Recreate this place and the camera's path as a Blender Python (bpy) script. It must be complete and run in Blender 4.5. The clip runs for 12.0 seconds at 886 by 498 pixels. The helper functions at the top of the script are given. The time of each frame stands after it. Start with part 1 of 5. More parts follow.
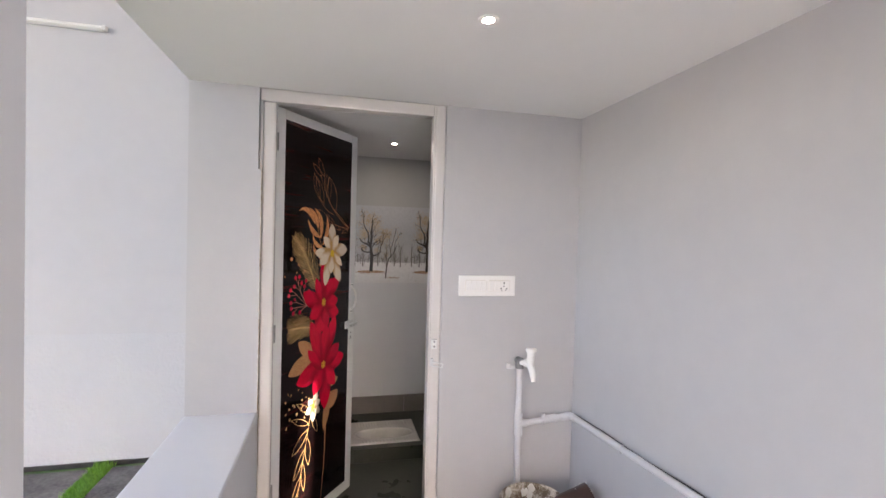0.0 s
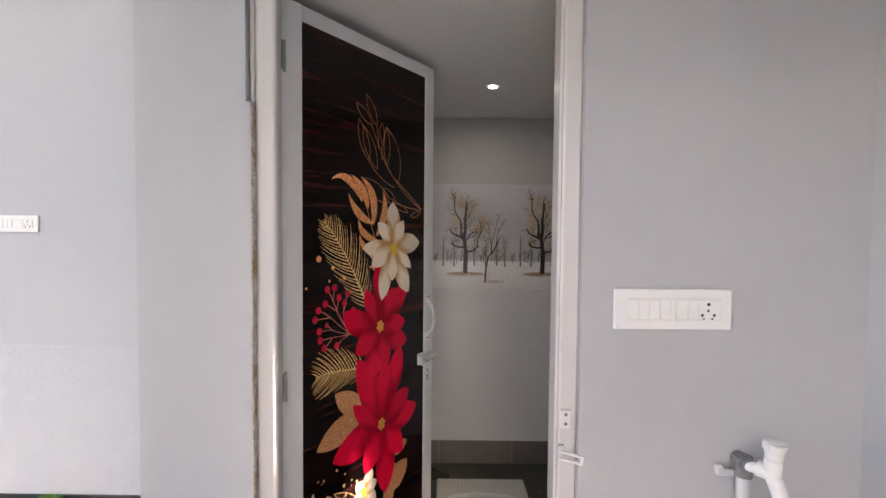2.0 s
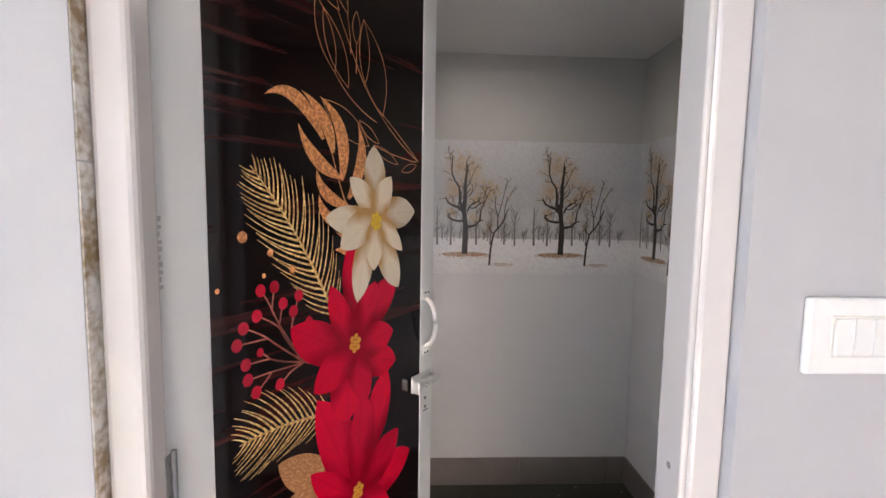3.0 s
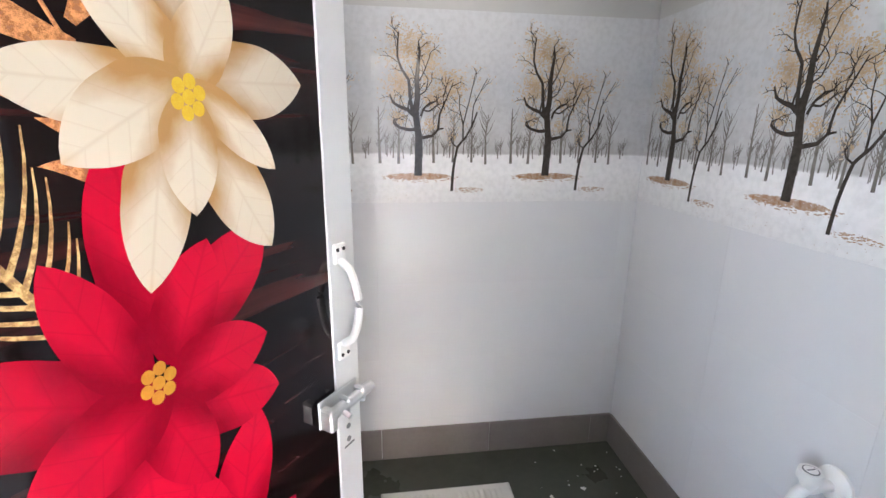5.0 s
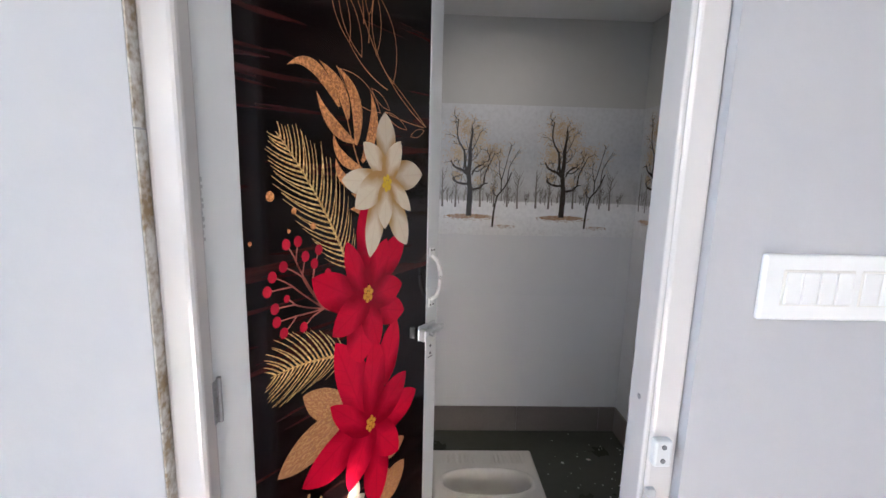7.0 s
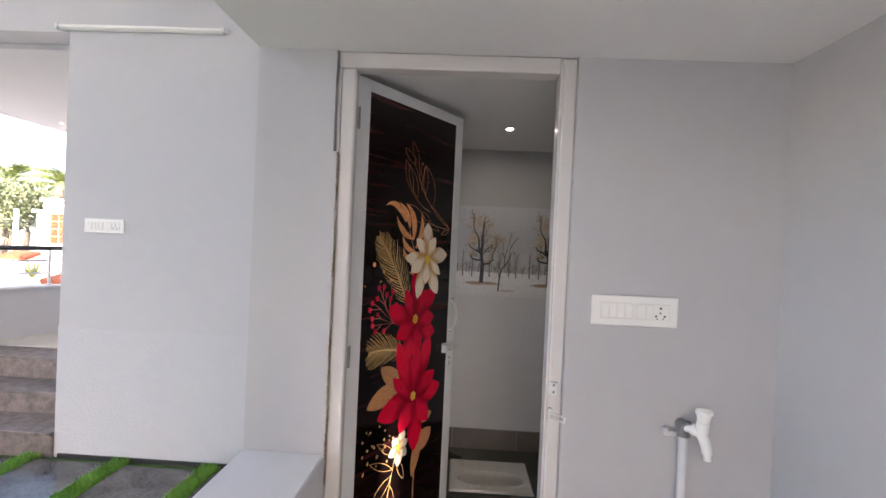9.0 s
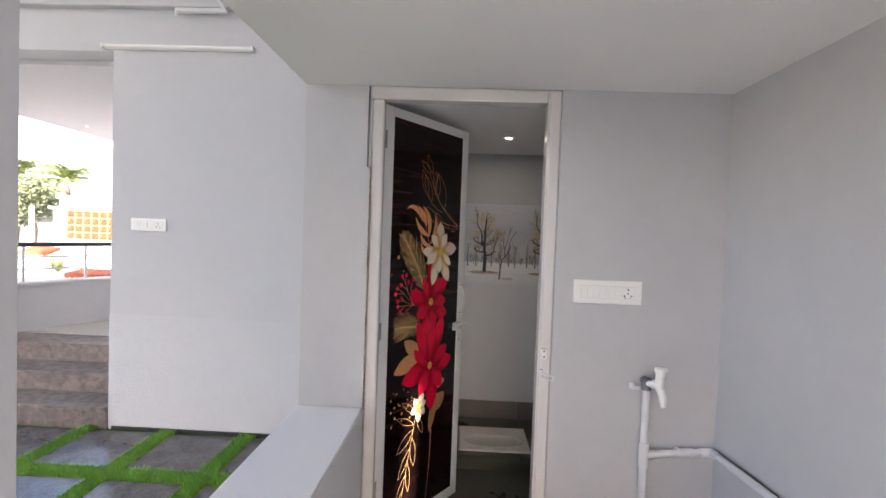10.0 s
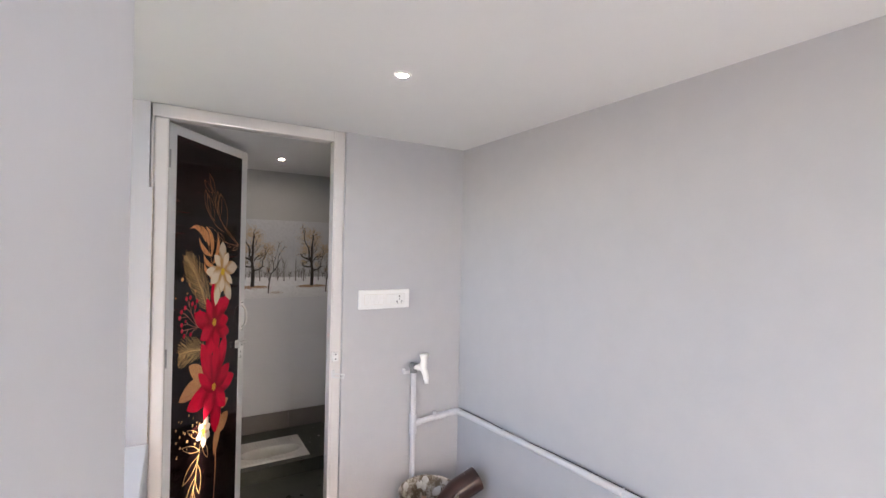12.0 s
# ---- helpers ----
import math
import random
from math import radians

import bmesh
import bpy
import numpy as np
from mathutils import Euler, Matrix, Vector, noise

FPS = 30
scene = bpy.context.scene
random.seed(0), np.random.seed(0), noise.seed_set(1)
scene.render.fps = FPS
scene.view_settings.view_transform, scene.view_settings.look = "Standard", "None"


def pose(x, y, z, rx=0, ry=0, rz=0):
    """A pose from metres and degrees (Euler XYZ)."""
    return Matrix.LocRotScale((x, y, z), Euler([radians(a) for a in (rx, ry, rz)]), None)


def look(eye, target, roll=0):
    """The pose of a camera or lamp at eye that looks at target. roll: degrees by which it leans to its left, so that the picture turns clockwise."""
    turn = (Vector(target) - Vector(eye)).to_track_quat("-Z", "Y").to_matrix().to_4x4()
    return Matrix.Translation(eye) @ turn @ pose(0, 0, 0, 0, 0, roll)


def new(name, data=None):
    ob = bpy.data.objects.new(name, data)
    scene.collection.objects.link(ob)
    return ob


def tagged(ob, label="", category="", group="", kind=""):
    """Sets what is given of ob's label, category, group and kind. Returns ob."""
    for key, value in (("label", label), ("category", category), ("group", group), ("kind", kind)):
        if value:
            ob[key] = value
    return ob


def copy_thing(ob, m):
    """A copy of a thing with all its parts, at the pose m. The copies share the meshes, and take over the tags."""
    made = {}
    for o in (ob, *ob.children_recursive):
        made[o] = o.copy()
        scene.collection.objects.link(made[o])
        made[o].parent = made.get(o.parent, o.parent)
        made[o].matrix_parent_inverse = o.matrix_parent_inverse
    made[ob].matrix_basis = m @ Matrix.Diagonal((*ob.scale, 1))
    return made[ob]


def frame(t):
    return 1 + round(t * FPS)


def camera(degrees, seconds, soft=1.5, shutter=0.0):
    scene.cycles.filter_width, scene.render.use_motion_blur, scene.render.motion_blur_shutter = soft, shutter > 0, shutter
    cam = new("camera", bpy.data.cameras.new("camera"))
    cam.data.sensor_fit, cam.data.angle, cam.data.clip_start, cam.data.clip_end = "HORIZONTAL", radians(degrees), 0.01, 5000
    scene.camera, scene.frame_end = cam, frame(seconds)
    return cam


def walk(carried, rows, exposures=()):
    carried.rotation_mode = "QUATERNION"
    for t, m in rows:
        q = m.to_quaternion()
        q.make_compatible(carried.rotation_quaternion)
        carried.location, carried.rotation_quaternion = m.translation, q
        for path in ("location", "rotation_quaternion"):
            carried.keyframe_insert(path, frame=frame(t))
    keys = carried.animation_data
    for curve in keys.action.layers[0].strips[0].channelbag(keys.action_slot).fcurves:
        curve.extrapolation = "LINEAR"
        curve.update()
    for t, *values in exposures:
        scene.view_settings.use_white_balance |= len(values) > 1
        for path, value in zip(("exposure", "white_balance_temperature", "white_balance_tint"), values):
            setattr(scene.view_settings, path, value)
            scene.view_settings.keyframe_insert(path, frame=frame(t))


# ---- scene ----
cam = camera(89.5, 12.0)
PATH = [
    (0, (0.331, -2.073, 1.641), (0.799, -0.129, 1.595), 1.6),
    (0.5, (0.389, -1.941, 1.6135), (0.6118, 0.046, 1.5648), 1.20),
    (1, (0.423, -1.692, 1.605), (0.5465, 0.3035, 1.568), 1.05),
    (1.5, (0.4625, -1.399, 1.595), (0.5035, 0.6, 1.5465), 0.75),
    (2, (0.4935, -1.108, 1.6015), (0.483, 0.891, 1.529), 0.50),
    (2.5, (0.462, -0.801, 1.571), (0.482, 1.196, 1.459), 0.9),
    (3, (0.42, -0.549, 1.573), (0.506, 1.442, 1.393), 0.9),
    (5, (0.488, -0.017, 1.517), (0.751, 1.898, 1.002), 0.7),
    (5.5, (0.471, -0.098, 1.494), (0.722, 1.788, 0.878), 1.1),
    (6, (0.444, -0.277, 1.484), (0.671, 1.616, 0.878), 1.1),
    (6.5, (0.415, -0.448, 1.532), (0.593, 1.482, 1.037), 1.3),
    (7, (0.414, -0.639, 1.576), (0.484, 1.33, 1.231), 1.5),
    (9, (0.455, -1.544, 1.614), (0.3805, 0.4545, 1.593), 2.65),
    (9.5, (0.465, -1.775, 1.5985), (0.4205, 0.2245, 1.5625), 2.60),
    (10, (0.417, -1.941, 1.636), (0.342, 0.057, 1.574), 2.1),
    (10.5, (0.283, -2.012, 1.635), (0.346, -0.014, 1.568), 1.3),
    (11, (0.171, -2.104, 1.66), (0.579, -0.148, 1.593), 1.0),
    (11.5, (0.15, -2.156, 1.699), (0.868, -0.29, 1.675), 1.6),
    (12, (0.104, -2.205, 1.692), (1.126, -0.486, 1.691), 1.3),
]
walk(cam, [(t, look(e, g, r)) for t, e, g, r in PATH], exposures=[(0, 3.17, 6880, 19), (1.0, 2.88, 6880, 19), (2.0, 3.05, 6880, 20), (2.6, 3.25, 6850, 20), (3.2, 3.75, 6700, 18), (5.0, 4.65, 6200, 14), (6.0, 4.6, 6150, 14), (6.5, 3.9, 6200, 15), (7.0, 3.55, 6250, 15), (9.0, 2.83, 6750, 18), (10.2, 2.83, 6750, 18), (11, 3.27, 6750, 18), (12, 3.26, 6780, 18)])

# ---------------------------------------------------------------- light
world = bpy.data.worlds.new("world")
scene.world = world
world.use_nodes = True
wn = world.node_tree.nodes
sky = wn.new("ShaderNodeTexSky")
sky.sky_type = 'NISHITA'
sky.sun_disc = False
SUN_ELEV, SUN_AZ = 27.0, 172.0          # degrees; azimuth clockwise from +y
sky.sun_elevation, sky.sun_rotation = radians(SUN_ELEV), radians(SUN_AZ)
sky.dust_density = 3.0
world.node_tree.links.new(sky.outputs[0], wn["Background"].inputs[0])
wn["Background"].inputs[1].default_value = 0.15
sun_data = bpy.data.lights.new("sun", 'SUN')
sun_data.energy, sun_data.angle, sun_data.color = 4.2, radians(0.5), (1.0, 0.95, 0.88)
sun = new("sun", sun_data)
_sd = Vector((math.sin(radians(SUN_AZ)) * math.cos(radians(SUN_ELEV)), math.cos(radians(SUN_AZ)) * math.cos(radians(SUN_ELEV)), math.sin(radians(SUN_ELEV))))
sun.matrix_world = look(_sd * 30, (0, 0, 0))


# ---------------------------------------------------------------- materials
def material(name, colour, rough=0.6, metal=0.0, second=None, scale=6.0, amount=0.5, bump=0.0, bump_scale=60.0, spec=0.5, vary=0.0, coat=0.0, detail=4.0, stretch=None, bump_dist=0.003):
    m = bpy.data.materials.new(name)
    m.use_nodes = True
    nt = m.node_tree
    b = nt.nodes["Principled BSDF"]
    b.inputs["Roughness"].default_value = rough
    b.inputs["Metallic"].default_value = metal
    b.inputs["Specular IOR Level"].default_value = spec
    b.inputs["Coat Weight"].default_value = coat
    b.inputs["Coat Roughness"].default_value = 0.06
    b.inputs["Base Color"].default_value = (*colour, 1)
    tc = nt.nodes.new("ShaderNodeTexCoord")
    src = tc.outputs["Object"]
    if stretch:
        mp = nt.nodes.new("ShaderNodeMapping")
        mp.inputs["Scale"].default_value = stretch
        nt.links.new(src, mp.inputs[0])
        src = mp.outputs[0]
    if second or vary:
        n1 = nt.nodes.new("ShaderNodeTexNoise")
        n1.inputs["Scale"].default_value = scale
        n1.inputs["Detail"].default_value = detail
        n1.inputs["Roughness"].default_value = 0.6
        nt.links.new(src, n1.inputs["Vector"])
        n2 = nt.nodes.new("ShaderNodeTexNoise")
        n2.inputs["Scale"].default_value = scale * 9
        n2.inputs["Detail"].default_value = 3
        nt.links.new(src, n2.inputs["Vector"])
        mean = nt.nodes.new("ShaderNodeMath")
        mean.operation = 'MULTIPLY_ADD'
        mean.inputs[1].default_value = 0.35
        nt.links.new(n2.outputs[0], mean.inputs[0])
        sc = nt.nodes.new("ShaderNodeMath")
        sc.operation = 'MULTIPLY'
        sc.inputs[1].default_value = 0.65
        nt.links.new(n1.outputs[0], sc.inputs[0])
        nt.links.new(sc.outputs[0], mean.inputs[2])
        rmp = nt.nodes.new("ShaderNodeMapRange")
        rmp.inputs["From Min"].default_value = 0.5 - 0.28 / max(amount, 0.05) * 0.5
        rmp.inputs["From Max"].default_value = 0.5 + 0.28 / max(amount, 0.05) * 0.5
        nt.links.new(mean.outputs[0], rmp.inputs[0])
        mx = nt.nodes.new("ShaderNodeMix")
        mx.data_type = 'RGBA'
        mx.inputs["A"].default_value = (*colour, 1)
        mx.inputs["B"].default_value = (*(second or colour), 1)
        nt.links.new(rmp.outputs[0], mx.inputs["Factor"])
        col = mx.outputs["Result"]
        if vary:
            oi = nt.nodes.new("ShaderNodeObjectInfo")
            hs = nt.nodes.new("ShaderNodeHueSaturation")
            mr = nt.nodes.new("ShaderNodeMapRange")
            mr.inputs["To Min"].default_value = 1 - vary
            mr.inputs["To Max"].default_value = 1 + vary
            nt.links.new(oi.outputs["Random"], mr.inputs[0])
            nt.links.new(mr.outputs[0], hs.inputs["Value"])
            nt.links.new(col, hs.inputs["Color"])
            col = hs.outputs[0]
        nt.links.new(col, b.inputs["Base Color"])
        ro = nt.nodes.new("ShaderNodeMapRange")
        ro.inputs["To Min"].default_value = max(rough - 0.06, 0.02)
        ro.inputs["To Max"].default_value = min(rough + 0.08, 1)
        nt.links.new(n1.outputs[0], ro.inputs[0])
        nt.links.new(ro.outputs[0], b.inputs["Roughness"])
    if bump:
        n3 = nt.nodes.new("ShaderNodeTexNoise")
        n3.inputs["Scale"].default_value = bump_scale
        n3.inputs["Detail"].default_value = 5
        nt.links.new(src, n3.inputs["Vector"])
        bp = nt.nodes.new("ShaderNodeBump")
        bp.inputs["Strength"].default_value = bump
        bp.inputs["Distance"].default_value = bump_dist
        nt.links.new(n3.outputs[0], bp.inputs["Height"])
        nt.links.new(bp.outputs[0], b.inputs["Normal"])
    return m


def glow(name, colour, strength):
    m = bpy.data.materials.new(name)
    m.use_nodes = True
    b = m.node_tree.nodes["Principled BSDF"]
    b.inputs["Base Color"].default_value = (*colour, 1)
    b.inputs["Emission Color"].default_value = (*colour, 1)
    b.inputs["Emission Strength"].default_value = strength
    return m


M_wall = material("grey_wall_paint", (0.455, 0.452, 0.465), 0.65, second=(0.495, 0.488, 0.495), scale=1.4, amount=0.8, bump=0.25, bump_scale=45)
# wall grey lightened for column and parapet, standing in for light they lack
M_wall_lightened = material("wall_paint_lightened", (0.67, 0.675, 0.70), 0.7, second=(0.70, 0.705, 0.725), scale=1.4, amount=0.5, bump=0.2, bump_scale=40)
M_outer = material("outer_wall_paint", (0.50, 0.50, 0.52), 0.85, second=(0.54, 0.538, 0.555), scale=1.3, amount=0.6, bump=0.3, bump_scale=70, bump_dist=0.003)
M_ceil = material("ceiling_paint", (0.72, 0.715, 0.71), 0.8, second=(0.75, 0.745, 0.74), scale=1.5, amount=0.4, bump=0.1, bump_scale=40)
M_frame = material("cream_frame_gloss", (0.62, 0.59, 0.57), 0.16, second=(0.65, 0.62, 0.595), scale=5, amount=0.3, bump=0.05, bump_scale=30)
M_stile = material("pvc_white", (0.66, 0.665, 0.65), 0.32, second=(0.70, 0.70, 0.69), scale=8, amount=0.3)
M_tile = material("grey_wall_tile", (0.68, 0.68, 0.69), 0.10, spec=0.06, second=(0.71, 0.71, 0.715), scale=3, amount=0.4, vary=0.02)
M_skirt = material("brown_grey_skirting_tile", (0.17, 0.145, 0.135), 0.3, second=(0.21, 0.185, 0.17), scale=8, amount=0.6, vary=0.06, bump=0.05)
M_floor_dark = material("dark_green_stone", (0.042, 0.045, 0.035), 0.28, spec=0.3, second=(0.072, 0.075, 0.060), scale=4, amount=0.5, bump=0.12, bump_scale=25)
M_porch = material("porch_floor_tile", (0.47, 0.47, 0.475), 0.35, second=(0.44, 0.44, 0.445), scale=3, amount=0.6)
M_ceramic = material("white_ceramic", (0.74, 0.72, 0.68), 0.15, second=(0.68, 0.65, 0.60), scale=7, amount=0.6)
M_plastic = material("white_plastic", (0.86, 0.85, 0.83), 0.3, second=(0.77, 0.76, 0.73), scale=10, amount=0.3)
M_ivory = material("ivory_plastic", (0.78, 0.75, 0.69), 0.3, second=(0.75, 0.72, 0.66), scale=10, amount=0.3)
M_black = material("black_hole", (0.015, 0.015, 0.015), 0.6)
M_steel = material("steel", (0.62, 0.62, 0.62), 0.25, 1.0, second=(0.5, 0.5, 0.5), scale=12, amount=0.5)
M_granite = material("grey_granite", (0.24, 0.195, 0.175), 0.4, second=(0.11, 0.092, 0.084), scale=15, amount=1.3, bump=0.2, bump_scale=90, vary=0.05)
M_slab = material("dark_slab", (0.048, 0.044, 0.044), 0.2, second=(0.115, 0.108, 0.106), scale=5, amount=1.2, bump=0.15, bump_scale=40, vary=0.10)
M_soil = material("grass_backing", (0.03, 0.07, 0.015), 0.9, second=(0.05, 0.11, 0.02), scale=20, amount=0.9)
M_ground = material("ground_concrete", (0.34, 0.315, 0.285), 0.85, second=(0.27, 0.25, 0.225), scale=0.9, amount=0.8, bump=0.2, bump_scale=20)
M_marble = material("veranda_floor_tile", (0.62, 0.59, 0.54), 0.2, second=(0.56, 0.53, 0.48), scale=2.5, amount=0.7)


# ---------------------------------------------------------------- mesh helpers
def box_bm(bm, x0, x1, y0, y1, z0, z1, bevel=0.0, mat=None, seg=1):
    r = bmesh.ops.create_cube(bm, size=1.0)
    vs = r["verts"]
    bmesh.ops.scale(bm, vec=(x1 - x0, y1 - y0, z1 - z0), verts=vs)
    bmesh.ops.translate(bm, vec=((x0 + x1) / 2, (y0 + y1) / 2, (z0 + z1) / 2), verts=vs)
    if bevel:
        es = list({e for v in vs for e in v.link_edges})
        r2 = bmesh.ops.bevel(bm, geom=es, offset=bevel, segments=seg, affect='EDGES', profile=0.5)
        vs = list({v for f in r2["faces"] for v in f.verts} | {v for v in vs if v.is_valid})
    if mat is not None:
        bmesh.ops.transform(bm, matrix=mat, verts=[v for v in vs if v.is_valid])
    return vs


def cyl_bm(bm, p0, p1, r0, r1=None, n=16, cap=True):
    p0, p1 = Vector(p0), Vector(p1)
    d = p1 - p0
    r = bmesh.ops.create_cone(bm, cap_ends=cap, segments=n, radius1=r0, radius2=r0 if r1 is None else r1, depth=d.length)
    m = Matrix.Translation((p0 + p1) / 2) @ d.to_track_quat("Z", "Y").to_matrix().to_4x4()
    bmesh.ops.transform(bm, matrix=m, verts=r["verts"])
    return r["verts"]


def tube_bm(bm, pts, rad, n=10, taper=None):
    """A tube swept along points."""
    rings = []
    pts = [Vector(p) for p in pts]
    up = Vector((0, 0, 1))
    for i, p in enumerate(pts):
        d = (pts[min(i + 1, len(pts) - 1)] - pts[max(i - 1, 0)]).normalized()
        side = d.cross(up)
        if side.length < 1e-3:
            side = d.cross(Vector((0, 1, 0)))
        side.normalize()
        other = side.cross(d).normalized()
        rr = rad if taper is None else rad + (taper - rad) * i / (len(pts) - 1)
        rings.append([bm.verts.new(p + side * (math.cos(2 * math.pi * k / n) * rr) + other * (math.sin(2 * math.pi * k / n) * rr)) for k in range(n)])
    for a, b in zip(rings, rings[1:]):
        for k in range(n):
            bm.faces.new((a[k], a[(k + 1) % n], b[(k + 1) % n], b[k]))
    bm.faces.new(rings[0])
    bm.faces.new(list(reversed(rings[-1])))


def lathe_bm(bm, profile, n=32, centre=(0, 0, 0)):
    rings = []
    c = Vector(centre)
    for r, z in profile:
        rings.append([bm.verts.new(c + Vector((r * math.cos(2 * math.pi * k / n), r * math.sin(2 * math.pi * k / n), z))) for k in range(n)])
    for a, b in zip(rings, rings[1:]):
        for k in range(n):
            bm.faces.new((a[k], a[(k + 1) % n], b[(k + 1) % n], b[k]))


def mesh_of(name, bm, mat, smooth=False):
    bmesh.ops.recalc_face_normals(bm, faces=bm.faces)
    me = bpy.data.meshes.new(name)
    bm.to_mesh(me)
    bm.free()
    for m in (mat if isinstance(mat, (list, tuple)) else [mat]):
        me.materials.append(m)
    if smooth:
        me.shade_smooth()
        me.set_sharp_from_angle(angle=radians(35))
    return me


def part(name, bm, mat, parent=None, label="", smooth=False):
    ob = new(name, mesh_of(name, bm, mat, smooth))
    ob.parent = parent
    if label:
        tagged(ob, label)
    return ob


def box(name, x0, x1, y0, y1, z0, z1, mat, parent=None, bevel=0.0, label="", seg=1):
    bm = bmesh.new()
    box_bm(bm, x0, x1, y0, y1, z0, z1, bevel, seg=seg)
    return part(name, bm, mat, parent, label)


def empty(name, m, label, category, group="", kind=""):
    ob = new(name)
    ob.empty_display_size = 0.05
    ob.matrix_world = m
    return tagged(ob, label, category, group, kind)


def setting(ob, label, category):
    return tagged(ob, label, category, kind="structure")


# ---------------------------------------------------------------- the plan (metres)
FLOOR = 0.12          # porch floor
ENTRY = 0.12          # bathroom entry floor
PLAT = 0.212          # raised toilet platform
CEIL = 2.272          # porch soffit
BCEIL = 2.262         # bathroom ceiling
XR = 1.542            # right porch wall
XL = -0.275           # outer face of bathroom and parapet
XB = 1.445            # bathroom right wall
YB = 1.553            # rear wall face
FRAME_W = 0.837
HINGE = Vector((0.062, 0.089, 0))
LEAF_A = 54.0
LEAF_W = 0.653
LEAF_Z0, LEAF_Z1 = 0.145, 2.222
FRAME_Y = 0.018       # front of the door frame

# ---------------------------------------------------------------- structure
setting(box("ground", -400, 400, -400, 400, -0.35, -0.06, M_ground), "grey concrete yard ground reaching far out", "ground")
setting(box("porch_floor", 0.015, XR, -6.0, 0.14, -0.06, FLOOR, M_porch), "pale tiled porch floor in front of the bathroom", "floor")

# door wall, three pieces round the opening
bm = bmesh.new()
box_bm(bm, XL, 0.011, 0.0, 0.14, -0.06, 1.92)
box_bm(bm, XL, -0.001, 0.0, 0.14, 1.92, CEIL + 0.02)
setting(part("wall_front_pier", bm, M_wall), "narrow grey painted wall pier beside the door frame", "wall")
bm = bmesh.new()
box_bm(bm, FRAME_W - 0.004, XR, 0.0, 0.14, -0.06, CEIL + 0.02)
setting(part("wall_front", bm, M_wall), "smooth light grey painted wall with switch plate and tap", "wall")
# right-hand wall of the porch, its unseen height and reach stretched to block sun
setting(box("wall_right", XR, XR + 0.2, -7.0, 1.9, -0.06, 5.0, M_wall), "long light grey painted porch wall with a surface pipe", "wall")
# outer left wall of the bathroom
setting(box("wall_bath_left", XL, XL + 0.12, 0.14, YB, -0.06, CEIL + 0.02, M_outer), "outer side wall of the small bathroom", "wall")
setting(box("wall_bath_right", XB, XR, 0.14, YB, -0.06, CEIL + 0.02, M_tile), "bathroom side wall behind the tiles", "wall")
# rear wall with the opening to the veranda at its left
bm = bmesh.new()
box_bm(bm, -2.39, XR + 0.2, YB, YB + 0.22, -0.06, 3.9)
setting(part("wall_rear", bm, M_outer), "tall off-white textured house wall behind the bathroom", "wall")
setting(box("wall_rear_beam", -7.5, -2.39, YB, YB + 0.22, 3.0, 3.9, M_outer), "painted beam over the veranda opening", "wall")
M_dado = material("rough_dado_paint", (0.515, 0.52, 0.545), 0.9, second=(0.55, 0.555, 0.575), scale=2.0, amount=0.6, bump=1.0, bump_scale=38, bump_dist=0.006)
setting(box("wall_rear_dado", -2.393, XL, YB - 0.003, YB + 0.002, -0.03, 0.90, M_dado), "coarse rendered lower band of the house wall", "wall")
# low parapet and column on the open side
setting(box("wall_parapet", XL - 0.004, 0.016, -1.585, 0.0, -0.06, 0.86, M_wall_lightened, bevel=0.006), "low grey parapet wall with a flat top", "wall")
setting(box("column", XL - 0.02, 0.0575, -2.34, -1.583, -0.06, CEIL + 0.01, M_wall_lightened, bevel=0.008), "square grey painted porch column", "column")
# slabs
setting(box("ceiling", XL, XR, -2.35, 0.0, CEIL, CEIL + 0.14, M_ceil), "smooth pale grey porch soffit slab", "ceiling")
setting(box("ceiling_bath", XL, XR, 0.0, YB, BCEIL + 0.016, CEIL + 0.14, M_ceil), "pale bathroom ceiling", "ceiling")
# bathroom floors
setting(box("floor_bath_entry", XL + 0.12, XB, 0.14, 0.93, -0.06, ENTRY, M_floor_dark), "dark stone bathroom entry floor", "floor")
bm = bmesh.new()
BOWL = (0.49, 0.91, 1.03, 1.225)          # hollow for the pan
outline = [(XL + 0.12, 0.93), (XB, 0.93), (XB, YB), (XL + 0.12, YB)]
hole = [(BOWL[0], BOWL[2]), (BOWL[1], BOWL[2]), (BOWL[1], BOWL[3]), (BOWL[0], BOWL[3])]
rings = [[bm.verts.new((x, y, z)) for x, y in loop] for z in (-0.06, PLAT) for loop in (outline, hole)]
for q in range(4):
    p = (q + 1) % 4
    bm.faces.new((rings[0][q], rings[0][p], rings[2][p], rings[2][q]))
    bm.faces.new((rings[1][q], rings[1][p], rings[3][p], rings[3][q]))
    bm.faces.new((rings[2][q], rings[2][p], rings[3][p], rings[3][q]))
    bm.faces.new((rings[0][q], rings[0][p], rings[1][p], rings[1][q]))
setting(part("floor_bath_platform", bm, M_floor_dark), "raised dark stone toilet platform with paint spots", "floor")

